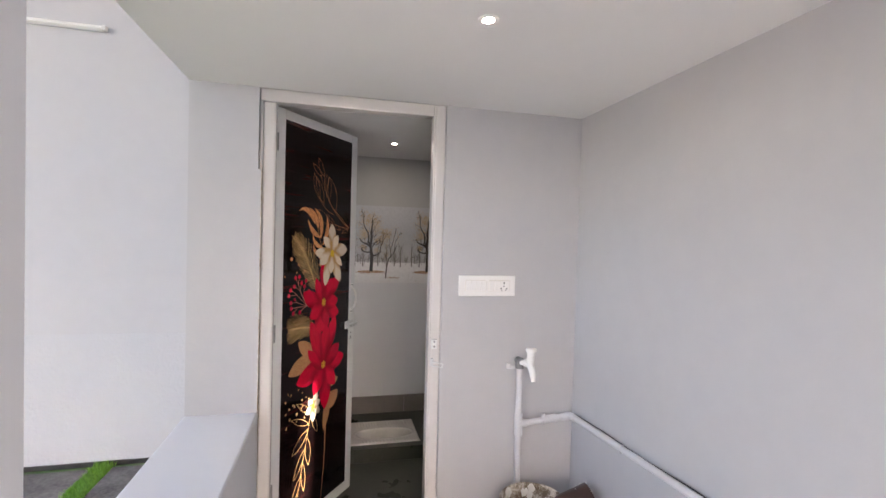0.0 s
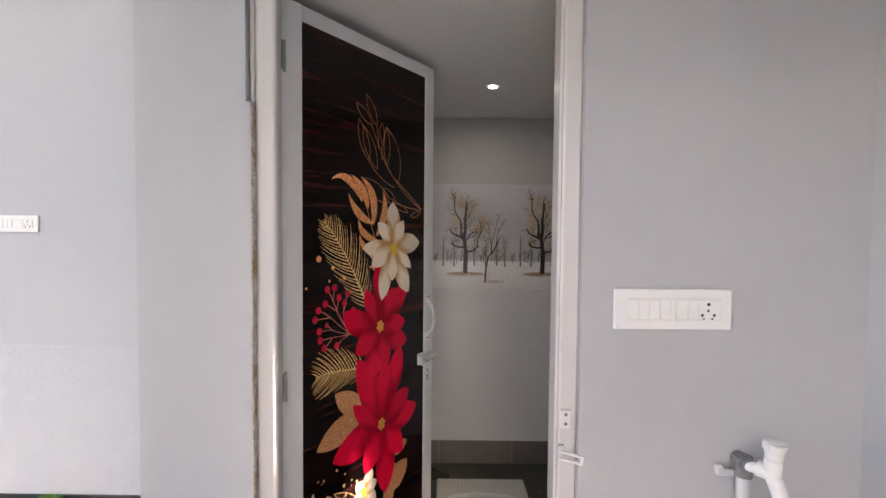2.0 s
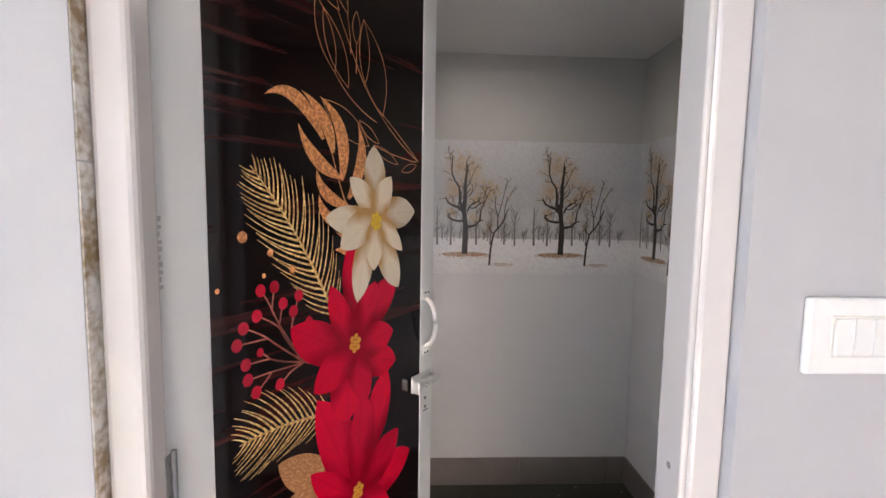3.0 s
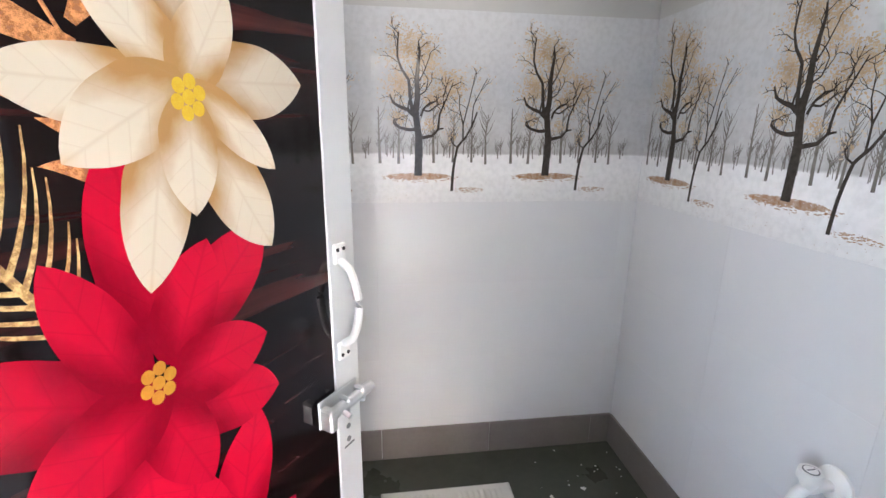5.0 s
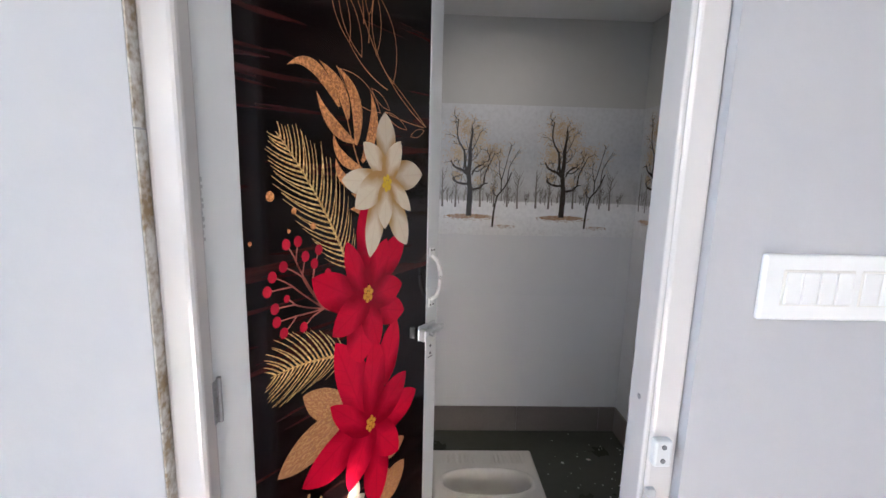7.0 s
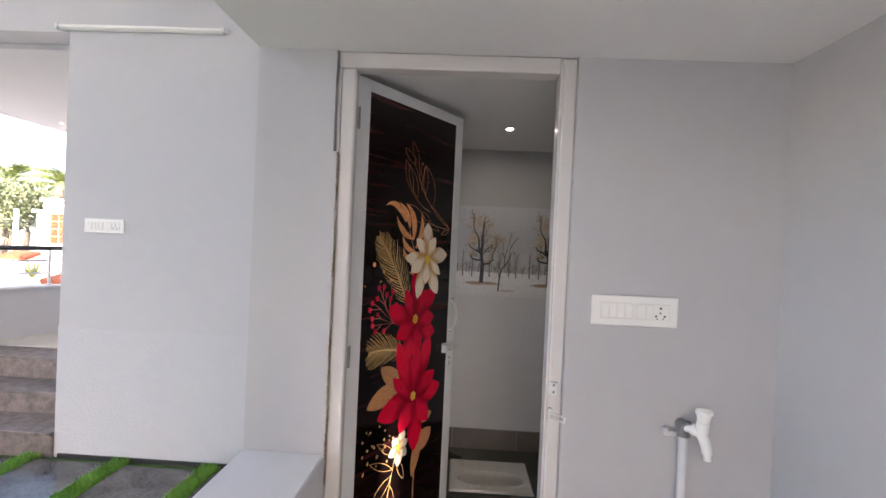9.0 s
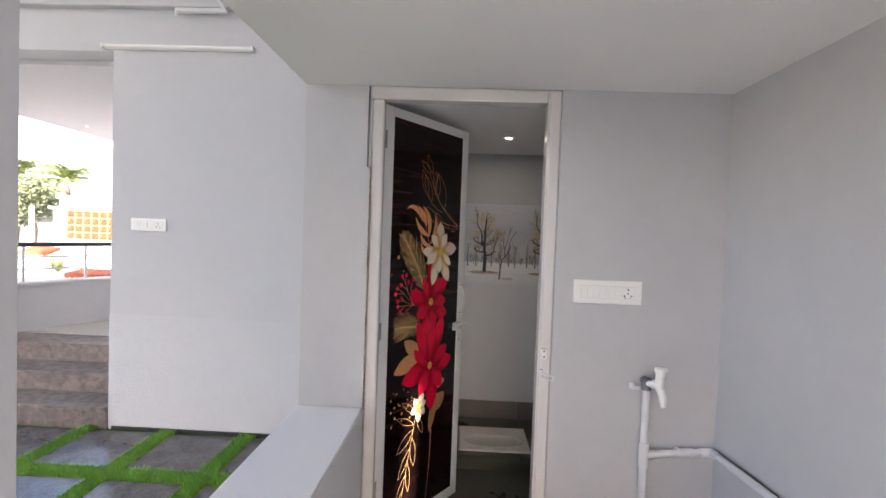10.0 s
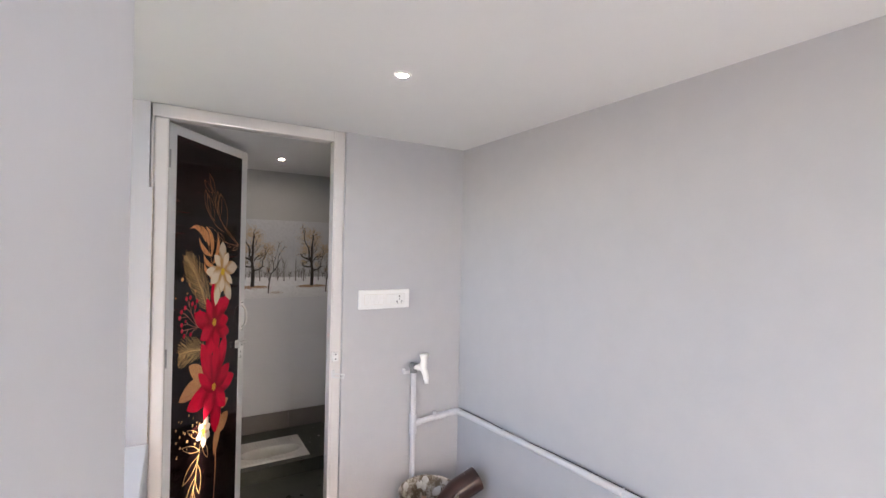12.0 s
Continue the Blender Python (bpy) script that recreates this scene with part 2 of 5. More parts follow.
# ---------------------------------------------------------------- veranda beyond the rear wall
M_white_build = material("white_neighbour_paint", (0.72, 0.71, 0.69), 0.8, second=(0.66, 0.65, 0.63), scale=0.8, amount=0.6)
M_terracotta = material("terracotta", (0.26, 0.06, 0.025), 0.7, second=(0.31, 0.085, 0.035), scale=10, amount=0.6, vary=0.12)
M_jali = material("ochre_jali", (0.46, 0.25, 0.10), 0.7, second=(0.50, 0.30, 0.13), scale=8, amount=0.6)
M_rail_dark = material("dark_rail_paint", (0.03, 0.03, 0.035), 0.35, second=(0.05, 0.05, 0.05), scale=10, amount=0.5)

steps = empty("veranda_steps", Matrix.Identity(4), "three grey granite steps climbing to the veranda", "steps", kind="structure")
for y0, y1, z0, z1 in ((1.515, 1.84, -0.06, 0.143), (1.815, 2.14, 0.143, 0.312), (2.115, 2.46, 0.312, 0.485)):
    box("riser", -6.5, -2.394, y0 + 0.018, y1 + 0.4, z0, z1 - 0.025, M_granite, steps)
    box("tread", -6.5, -2.392, y0, y1, z1 - 0.025, z1, M_granite, steps, bevel=0.004)
setting(box("veranda_floor", -6.5, -0.5, 2.46, 8.0, -0.06, 0.487, M_marble), "cream polished veranda floor", "floor")
setting(box("wall_house_side", -2.39, -2.2, YB + 0.22, 8.0, 0.0, 3.0, M_outer), "white house wall along the veranda", "wall")
setting(box("ceiling_veranda", -5.25, -2.2, YB + 0.22, 6.2, 2.96, 3.15, M_outer), "white veranda soffit slab with a small downlight", "ceiling")

# oblique veranda parapet with its railing
PA, PB = Vector((-4.07, 2.40, 0)), Vector((-3.70, 3.20, 0))
pdir = (PB - PA).normalized()
para_m = Matrix.Translation(PA) @ pose(0, 0, 0, 0, 0, math.degrees(math.atan2(pdir.y, pdir.x)))
bm = bmesh.new()
box_bm(bm, -0.9, 2.8, 0.0, 0.16, 0.48, 0.955, mat=para_m)
box_bm(bm, -0.9, 2.8, -0.025, 0.185, 0.955, 0.99, 0.006, mat=para_m)
setting(part("veranda_parapet", bm, M_outer), "low white veranda parapet with a projecting coping", "wall")
rail = empty("railing", para_m @ pose(0, 0.08, 0.99), "steel railing with a dark top rail on the parapet", "railing")
bm = bmesh.new()
cyl_bm(bm, (-0.9, 0, 0.39), (2.8, 0, 0.39), 0.024, n=14)
part("top_rail", bm, M_rail_dark, rail, "dark painted top rail", True)
for zz in (0.13, 0.26):
    bm = bmesh.new()
    cyl_bm(bm, (-0.9, 0, zz), (2.8, 0, zz), 0.008, n=10)
    part("bar", bm, M_steel, rail, smooth=True)
for k in range(-1, 5):
    bm = bmesh.new()
    cyl_bm(bm, (0.095 + 0.555 * k, 0, 0), (0.095 + 0.555 * k, 0, 0.37), 0.014, n=12)
    cyl_bm(bm, (0.095 + 0.555 * k, 0, 0), (0.095 + 0.555 * k, 0, 0.012), 0.032, n=14)
    part("post", bm, M_steel, rail, smooth=True)

# ---------------------------------------------------------------- door
door = empty("door_1", Matrix.Identity(4), "cream framed bathroom door with floral laminated leaf standing ajar", "door", kind="structure")


FZ = CEIL + 0.004
bm = bmesh.new()
box_bm(bm, 0.0135, 0.067, FRAME_Y, 0.066, FLOOR, FZ - 0.055, 0.010, seg=3)
box_bm(bm, 0.0015, 0.0135, FRAME_Y, 0.085, 1.921, FZ - 0.055, 0.003)
part("jamb", bm, M_frame, door)
bm = bmesh.new()
box_bm(bm, 0.785, 0.833, FRAME_Y, 0.085, FLOOR, FZ, 0.007, seg=3)
box_bm(bm, 0.776, 0.7865, FRAME_Y + 0.0025, 0.085, FLOOR, FZ - 0.0005, 0.0035, seg=2)
part("jamb", bm, M_frame, door)
bm = bmesh.new()
box_bm(bm, 0.0015, 0.7755, FRAME_Y, 0.085, FZ - 0.055, FZ, 0.005, seg=2)
part("head", bm, M_frame, door)
LEAF = Matrix.Translation(HINGE) @ pose(0, 0, 0, 0, 0, LEAF_A)
leaf = new("leaf")
leaf.parent = door
leaf.matrix_local = LEAF
# stiles, rails, backing panel
SW = 0.058
bm = bmesh.new()
box_bm(bm, -0.022, SW, 0, 0.032, LEAF_Z0, LEAF_Z1, 0.002)
part("stile", bm, M_stile, leaf)
bm = bmesh.new()
box_bm(bm, LEAF_W - SW + 0.004, LEAF_W, 0, 0.032, LEAF_Z0, LEAF_Z1, 0.002)
part("stile", bm, M_stile, leaf)
for z0, z1 in ((LEAF_Z0, LEAF_Z0 + 0.06), (LEAF_Z1 - 0.045, LEAF_Z1)):
    bm = bmesh.new()
    box_bm(bm, SW, LEAF_W - SW + 0.004, 0.0005, 0.0315, z0, z1, 0.002)
    part("rail", bm, M_stile, leaf)


def panel_material():
    m = material("printed_dark_wood_laminate", (0.004, 0.003, 0.003), 0.05, second=(0.010, 0.004, 0.004), scale=3.0, amount=0.7, spec=0.42, stretch=(1.2, 1, 9))
    nt = m.node_tree
    b = nt.nodes["Principled BSDF"]
    tc = nt.nodes.new("ShaderNodeTexCoord")
    mp = nt.nodes.new("ShaderNodeMapping")
    mp.inputs["Scale"].default_value = (2.0, 1, 34)
    mp.inputs["Rotation"].default_value = (0, radians(-7), 0)
    nt.links.new(tc.outputs["Object"], mp.inputs[0])
    n = nt.nodes.new("ShaderNodeTexNoise")
    n.inputs["Scale"].default_value = 1.0
    n.inputs["Detail"].default_value = 6
    n.inputs["Distortion"].default_value = 0.8
    nt.links.new(mp.outputs[0], n.inputs["Vector"])
    r = nt.nodes.new("ShaderNodeValToRGB")
    r.color_ramp.elements[0].position, r.color_ramp.elements[1].position = 0.53, 0.80
    r.color_ramp.elements[0].color, r.color_ramp.elements[1].color = (0, 0, 0, 1), (1, 1, 1, 1)
    nt.links.new(n.outputs[0], r.inputs[0])
    mx = nt.nodes.new("ShaderNodeMix")
    mx.data_type = 'RGBA'
    old = b.inputs["Base Color"].links[0].from_socket
    nt.links.new(r.outputs[0], mx.inputs["Factor"])
    nt.links.new(old, mx.inputs["A"])
    mx.inputs["B"].default_value = (0.095, 0.022, 0.019, 1)
    nt.links.new(mx.outputs["Result"], b.inputs["Base Color"])
    return m


M_panel = panel_material()
bm = bmesh.new()
box_bm(bm, SW - 0.002, LEAF_W - SW + 0.006, 0.002, 0.029, LEAF_Z0 + 0.058, LEAF_Z1 - 0.043)
panel = part("panel", bm, M_panel, leaf, "glossy dark wood laminate printed with red and cream flowers")

# ---------------------------------------------------------------- bathroom wall tiles
ROWS_GREY = ((0.351, 0.657), (0.657, 0.962), (0.962, 1.268))
ROWS_MURAL = ((1.268, 1.579), (1.579, 1.890))
LIFT = 0.012                        # the printed scene stands this much over its drawing height
TILE_W = 0.458
SEAM_X = 0.462                      # a joint between two mural tiles on the rear wall
TT = 0.006


def mural_material():
    m = bpy.data.materials.new("winter_print_tile")
    m.use_nodes = True
    nt = m.node_tree
    b = nt.nodes["Principled BSDF"]
    b.inputs["Roughness"].default_value = 0.09
    b.inputs["Specular IOR Level"].default_value = 0.18
    tc = nt.nodes.new("ShaderNodeTexCoord")
    sep = nt.nodes.new("ShaderNodeSeparateXYZ")
    nt.links.new(tc.outputs["Object"], sep.inputs[0])
    n = nt.nodes.new("ShaderNodeTexNoise")
    n.inputs["Scale"].default_value = 5
    n.inputs["Detail"].default_value = 5
    nt.links.new(tc.outputs["Object"], n.inputs["Vector"])
    add = nt.nodes.new("ShaderNodeMath")
    add.operation = 'MULTIPLY_ADD'
    add.inputs[1].default_value = 0.018
    nt.links.new(n.outputs[0], add.inputs[0])
    nt.links.new(sep.outputs["Z"], add.inputs[2])
    r = nt.nodes.new("ShaderNodeValToRGB")
    mr = nt.nodes.new("ShaderNodeMapRange")
    mr.inputs["From Min"].default_value, mr.inputs["From Max"].default_value = 1.268, 1.932
    nt.links.new(add.outputs[0], mr.inputs[0])
    nt.links.new(mr.outputs[0], r.inputs[0])
    e = r.color_ramp.elements
    e[0].position, e[0].color = 0.0, (0.76, 0.755, 0.75, 1)
    e[1].position, e[1].color = 1.0, (0.57, 0.58, 0.59, 1)
    for p, c in ((0.17, (0.87, 0.865, 0.86)), (0.262, (0.85, 0.84, 0.84)), (0.272, (0.54, 0.53, 0.525)), (0.34, (0.55, 0.55, 0.55)), (0.46, (0.54, 0.55, 0.56)), (0.62, (0.48, 0.495, 0.515)), (0.8, (0.53, 0.54, 0.555))):
        k = e.new(p)
        k.color = (*c, 1)
    n2 = nt.nodes.new("ShaderNodeTexNoise")
    n2.inputs["Scale"].default_value = 60
    n2.inputs["Detail"].default_value = 4
    nt.links.new(tc.outputs["Object"], n2.inputs["Vector"])
    # blurred mass of distant woods above the snow line
    n3 = nt.nodes.new("ShaderNodeTexNoise")
    n3.inputs["Scale"].default_value = 9
    n3.inputs["Detail"].default_value = 8
    n3.inputs["Roughness"].default_value = 0.7
    nt.links.new(tc.outputs["Object"], n3.inputs["Vector"])
    band = nt.nodes.new("ShaderNodeValToRGB")
    be = band.color_ramp.elements
    be[0].position, be[0].color = 0.262, (0, 0, 0, 1)
    be[1].position, be[1].color = 0.62, (0, 0, 0, 1)
    bk_ = be.new(0.275)
    bk_.color = (0.45, 0.45, 0.45, 1)
    bk_ = be.new(0.42)
    bk_.color = (0.25, 0.25, 0.25, 1)
    nt.links.new(mr.outputs[0], band.inputs[0])
    nr = nt.nodes.new("ShaderNodeMapRange")
    nr.inputs["From Min"].default_value, nr.inputs["From Max"].default_value = 0.40, 0.66
    nt.links.new(n3.outputs[0], nr.inputs[0])
    wf = nt.nodes.new("ShaderNodeMath")
    wf.operation = 'MULTIPLY'
    nt.links.new(band.outputs[0], wf.inputs[0])
    nt.links.new(nr.outputs[0], wf.inputs[1])
    woods = nt.nodes.new("ShaderNodeMix")
    woods.data_type = 'RGBA'
    woods.inputs["B"].default_value = (0.24, 0.215, 0.195, 1)
    nt.links.new(wf.outputs[0], woods.inputs["Factor"])
    nt.links.new(r.outputs[0], woods.inputs["A"])
    mx = nt.nodes.new("ShaderNodeMix")
    mx.data_type, mx.blend_type = 'RGBA', 'MULTIPLY'
    mx.inputs["Factor"].default_value = 0.10
    nt.links.new(woods.outputs["Result"], mx.inputs["A"])
    rr = nt.nodes.new("ShaderNodeMapRange")
    rr.inputs["From Min"].default_value, rr.inputs["From Max"].default_value = 0.3, 0.6
    nt.links.new(n2.outputs[0], rr.inputs[0])
    nt.links.new(rr.outputs[0], mx.inputs["B"])
    nt.links.new(mx.outputs["Result"], b.inputs["Base Color"])
    return m


M_mural = mural_material()


def tile_bm(u0, u1, z0, z1, wall):
    bm = bmesh.new()
    g = 0.0001
    if wall == "rear":
        box_bm(bm, u0 + g, u1 - g, YB - TT, YB + 0.001, z0 + g, z1 - g, 0.0003)
    else:
        box_bm(bm, XB - TT, XB + 0.001, u0 + g, u1 - g, z0 + g, z1 - g, 0.0003)
    return bm


def spans(lo, hi, seam):
    k = math.ceil((lo - seam) / TILE_W - 1e-6)
    cuts = [lo]
    while seam + k * TILE_W < hi - 0.004:
        if seam + k * TILE_W > lo + 0.004:
            cuts.append(seam + k * TILE_W)
        k += 1
    cuts.append(hi)
    return list(zip(cuts, cuts[1:]))


cladding = empty("wall_tiles", Matrix.Identity(4), "glossy grey bathroom wall tiles with a winter tree border", "wall tiles", kind="structure")
SEAM_Y = 1.532 - 0.458 * 2
for wall, lo, hi, seam in (("rear", XL + 0.12, XB - TT, SEAM_X), ("right", 0.145, YB - TT, SEAM_Y)):
    for u0, u1 in spans(lo, hi, seam):
        for z0, z1 in ROWS_GREY:
            part("tile", tile_bm(u0, u1, z0, z1, wall), M_tile, cladding)
        for z0, z1 in ROWS_MURAL:
            part("mural_tile", tile_bm(u0, u1, z0, z1, wall), M_mural, cladding)
skirt = empty("baseboard", Matrix.Identity(4), "brown grey tile skirting round the bathroom floor", "skirting", kind="structure")
for u0, u1 in ((XL + 0.12, 0.463), (0.463, 0.906), (0.906, 1.349), (1.349, XB - 0.008)):
    box("skirting_tile", u0 + 0.001, u1 - 0.001, YB - 0.012, YB, PLAT, 0.350, M_skirt, skirt, 0.0015)
for u0, u1 in ((0.145, 0.93), (0.93, 1.53)):
    box("skirting_tile", XB - 0.012, XB, u0 + 0.001, u1 - 0.001 - (0.0 if u1 < 1.5 else -0.012), (PLAT if u0 > 0.9 else ENTRY), 0.350, M_skirt, skirt, 0.0015)
# painted bathroom walls above the tiles
M_upper = material("grey_bath_paint", (0.42, 0.42, 0.405), 0.7, second=(0.46, 0.46, 0.445), scale=2, amount=0.5, bump=0.15)
setting(box("wall_bath_rear_upper", XL + 0.12, XB, YB - 0.004, YB + 0.002, 1.890, BCEIL + 0.02, M_upper), "grey painted wall above the tile border", "wall")
setting(box("wall_bath_right_upper", XB - 0.004, XB + 0.002, 0.142, YB - 0.004, 1.890, BCEIL + 0.02, M_upper), "grey painted wall above the tile border", "wall")
setting(box("wall_bath_left_inner", XL + 0.12, XL + 0.126, 0.142, YB - 0.01, 0.0, BCEIL + 0.02, M_tile), "grey tiled inner side wall behind the open door", "wall")


# ---------------------------------------------------------------- downlights
def downlight(name, x, y, z, power, label):
    e = empty(name, pose(x, y, z), label, "ceiling light")
    bm = bmesh.new()
    lathe_bm(bm, [(0.029, 0.0), (0.029, -0.003), (0.025, -0.005), (0.018, -0.004), (0.015, -0.001)], 36)
    part("trim_ring", bm, M_ceil, e, smooth=True)
    bm = bmesh.new()
    bmesh.ops.create_circle(bm, cap_ends=True, segments=32, radius=0.015, matrix=Matrix.Translation((0, 0, -0.002)))
    part("diffuser", bm, glow(name + "_glow", (1.0, 0.93, 0.83), power), e, "glowing warm diffuser")
    return e


downlight("downlight", 0.743, -0.841, CEIL, 60.0, "small round recessed ceiling light, switched on")
downlight("downlight", 0.705, 0.98, BCEIL + 0.016, 108.0, "small round bathroom ceiling light, switched on")
# ---------------------------------------------------------------- yard: slabs, artificial grass, added shade roof
BED = -0.045
setting(box("yard_bed", -7.0, XL, -3.15, YB, -0.08, BED, M_soil), "dark bedding under yard slabs and grass strips", "ground")
setting(box("wall_plinth_line", -2.36, XL, YB - 0.012, YB + 0.002, BED, -0.012, M_rail_dark), "dark painted line at the foot of the house wall", "trim")
yard = empty("yard_paving", Matrix.Identity(4), "dark polished stone slabs laid between grass strips", "paving", kind="structure")
PX, PY = -1.87, 0.88
bm = bmesh.new()
box_bm(bm, -0.26, 0.26, -0.26, 0.26, -0.045, 0.0, 0.004)
slab_mesh = mesh_of("slab", bm, M_slab)
for i in range(-5, 4):
    for j in range(-5, 1):
        x, y = PX + 0.325 + 0.65 * i, PY + 0.325 + 0.65 * j
        if -5.2 < x < -0.45:
            s = new("slab", slab_mesh)
            s.parent = yard
            s.location = (x, y, -0.022 + random.uniform(-0.002, 0.002))

# grass: countless blades in one sheet of tufts
rng = np.random.default_rng(4)


def grass_strip(n, x0, x1, y0, y1):
    x = rng.uniform(x0, x1, n)
    y = rng.uniform(y0, y1, n)
    return np.stack([x, y], 1)


pts = []
for i in range(-3, 3):
    xc = PX + 0.65 * i
    if xc < XL - 0.05:
        pts.append(grass_strip(9000 if -2.8 < xc < -0.4 else 3000, xc - 0.062, xc + 0.062, -0.9, YB - 0.02))
for j in range(-2, 1):
    pts.append(grass_strip(16000 if j == 0 else 9000, -3.4, XL - 0.02, PY + 0.65 * j - 0.068, PY + 0.65 * j + 0.068))
pts = np.concatenate(pts)
n = len(pts)
ang = rng.uniform(0, 2 * math.pi, n)
hgt = rng.uniform(0.025, 0.06, n)
lean = rng.uniform(0.004, 0.038, n)
la = rng.uniform(0, 2 * math.pi, n)
w = 0.002
base = np.stack([pts[:, 0], pts[:, 1], np.full(n, BED)], 1)
side = np.stack([np.cos(ang) * w, np.sin(ang) * w, np.zeros(n)], 1)
tip = base + np.stack([np.cos(la) * lean, np.sin(la) * lean, hgt], 1)
mid = base + np.stack([np.cos(la) * lean * 0.3, np.sin(la) * lean * 0.3, hgt * 0.6], 1)
V = np.stack([base - side, base + side, mid + side * 0.8, mid - side * 0.8, tip], 1).reshape(-1, 3)
k = np.arange(n)[:, None] * 5
quads = (k + np.array([[0, 1, 2, 3]])).tolist()
tris = (k + np.array([[3, 2, 4]])).tolist()
me = bpy.data.meshes.new("grass")
me.from_pydata(V.tolist(), [], quads + tris)


def grass_material():
    m = bpy.data.materials.new("artificial_grass_blade")
    m.use_nodes = True
    nt = m.node_tree
    b = nt.nodes["Principled BSDF"]
    b.inputs["Roughness"].default_value = 0.45
    g = nt.nodes.new("ShaderNodeNewGeometry")
    r = nt.nodes.new("ShaderNodeValToRGB")
    r.color_ramp.elements[0].color = (0.05, 0.21, 0.015, 1)
    r.color_ramp.elements[1].color = (0.27, 0.55, 0.07, 1)
    nt.links.new(g.outputs["Random Per Island"], r.inputs[0])
    nt.links.new(r.outputs[0], b.inputs["Base Color"])
    return m


me.materials.append(grass_material())
tagged(new("grass", me), "bright green artificial grass strips between stone slabs", "grass", kind="stuff")

# unseen roof added to shade yard; slotted front panel shapes the leaf's sun sliver
SHADE_ROOF_Z = 5.0
to_sun = _sd.normalized()


def to_sun_mask(s, z):
    p = LEAF @ Vector((s, 0, z))
    return p + to_sun * ((SUN_MASK_Y - p.y) / to_sun.y)


SUN_MASK_Y = -7.0
SHADE_ROOF_X = -6.4
setting(box("yard_shade_roof", SHADE_ROOF_X, XR + 0.2, SUN_MASK_Y, YB, SHADE_ROOF_Z, SHADE_ROOF_Z + 0.12, M_ceil), "unseen roof added high over the yard for shade", "ceiling")
# unseen sun mask: its slot is projected from the lit patch on the leaf
bm = bmesh.new()
outer = [bm.verts.new((x, SUN_MASK_Y, z)) for x, z in ((SHADE_ROOF_X, 2.9), (XR + 0.2, 2.9), (XR + 0.2, SHADE_ROOF_Z), (SHADE_ROOF_X, SHADE_ROOF_Z))]
gap = [to_sun_mask(*q) for q in ((0.165, 0.25), (0.265, 0.25), (0.290, 0.885), (0.235, 0.76))]
inner = [bm.verts.new((p.x, SUN_MASK_Y, p.z)) for p in gap]
es = [bm.edges.new((a, b)) for ring in (outer, inner) for a, b in zip(ring, ring[1:] + ring[:1])]
bmesh.ops.triangle_fill(bm, use_beauty=True, edges=es, use_dissolve=False)
for f in [f for f in bm.faces if all(v in inner for v in f.verts)]:
    bm.faces.remove(f)
setting(part("sun_mask_panel", bm, M_outer), "unseen panel added to mask the sun except one sliver", "wall")

# cornice, bracket and tube light on the rear wall
setting(box("cornice", -7.5, XL, YB - 0.06, YB, 3.33, 3.5, M_outer, bevel=0.005), "projecting painted band along the house wall", "trim")
br = empty("wall_bracket", pose(-1.65, YB - 0.06, 3.30), "grey metal angle bracket fixed under the wall band", "bracket")
bm = bmesh.new()
box_bm(bm, -0.2, 0.2, -0.02, 0.02, -0.015, 0.015, 0.003)
part("bar", bm, M_stile, br)
bm = bmesh.new()
cyl_bm(bm, (0.19, -0.01, 0.0), (0.02, -0.12, 0.30), 0.012, n=10)
part("strut", bm, M_stile, br, smooth=True)
bm = bmesh.new()
cyl_bm(bm, (-0.19, -0.01, -0.01), (-0.19, -0.01, -0.045), 0.012, n=10)
part("end_stub", bm, M_stile, br, smooth=True)
tl = empty("tube_light", pose(-1.855, YB, 3.03), "slim white LED batten light, unlit, on the house wall", "tube light")
bm = bmesh.new()
box_bm(bm, -0.60, 0.60, -0.030, 0.0, -0.018, 0.018, 0.004)
part("body", bm, M_plastic, tl)
bm = bmesh.new()
cyl_bm(bm, (-0.585, -0.032, 0), (0.585, -0.032, 0), 0.013, n=14)
part("diffuser", bm, M_plastic, tl, smooth=True)
for sx in (-1, 1):
    bm = bmesh.new()
    box_bm(bm, sx * 0.6 - 0.012, sx * 0.6 + 0.012, -0.046, 0.0, -0.019, 0.019, 0.004)
    part("end_cap", bm, M_stile, tl)


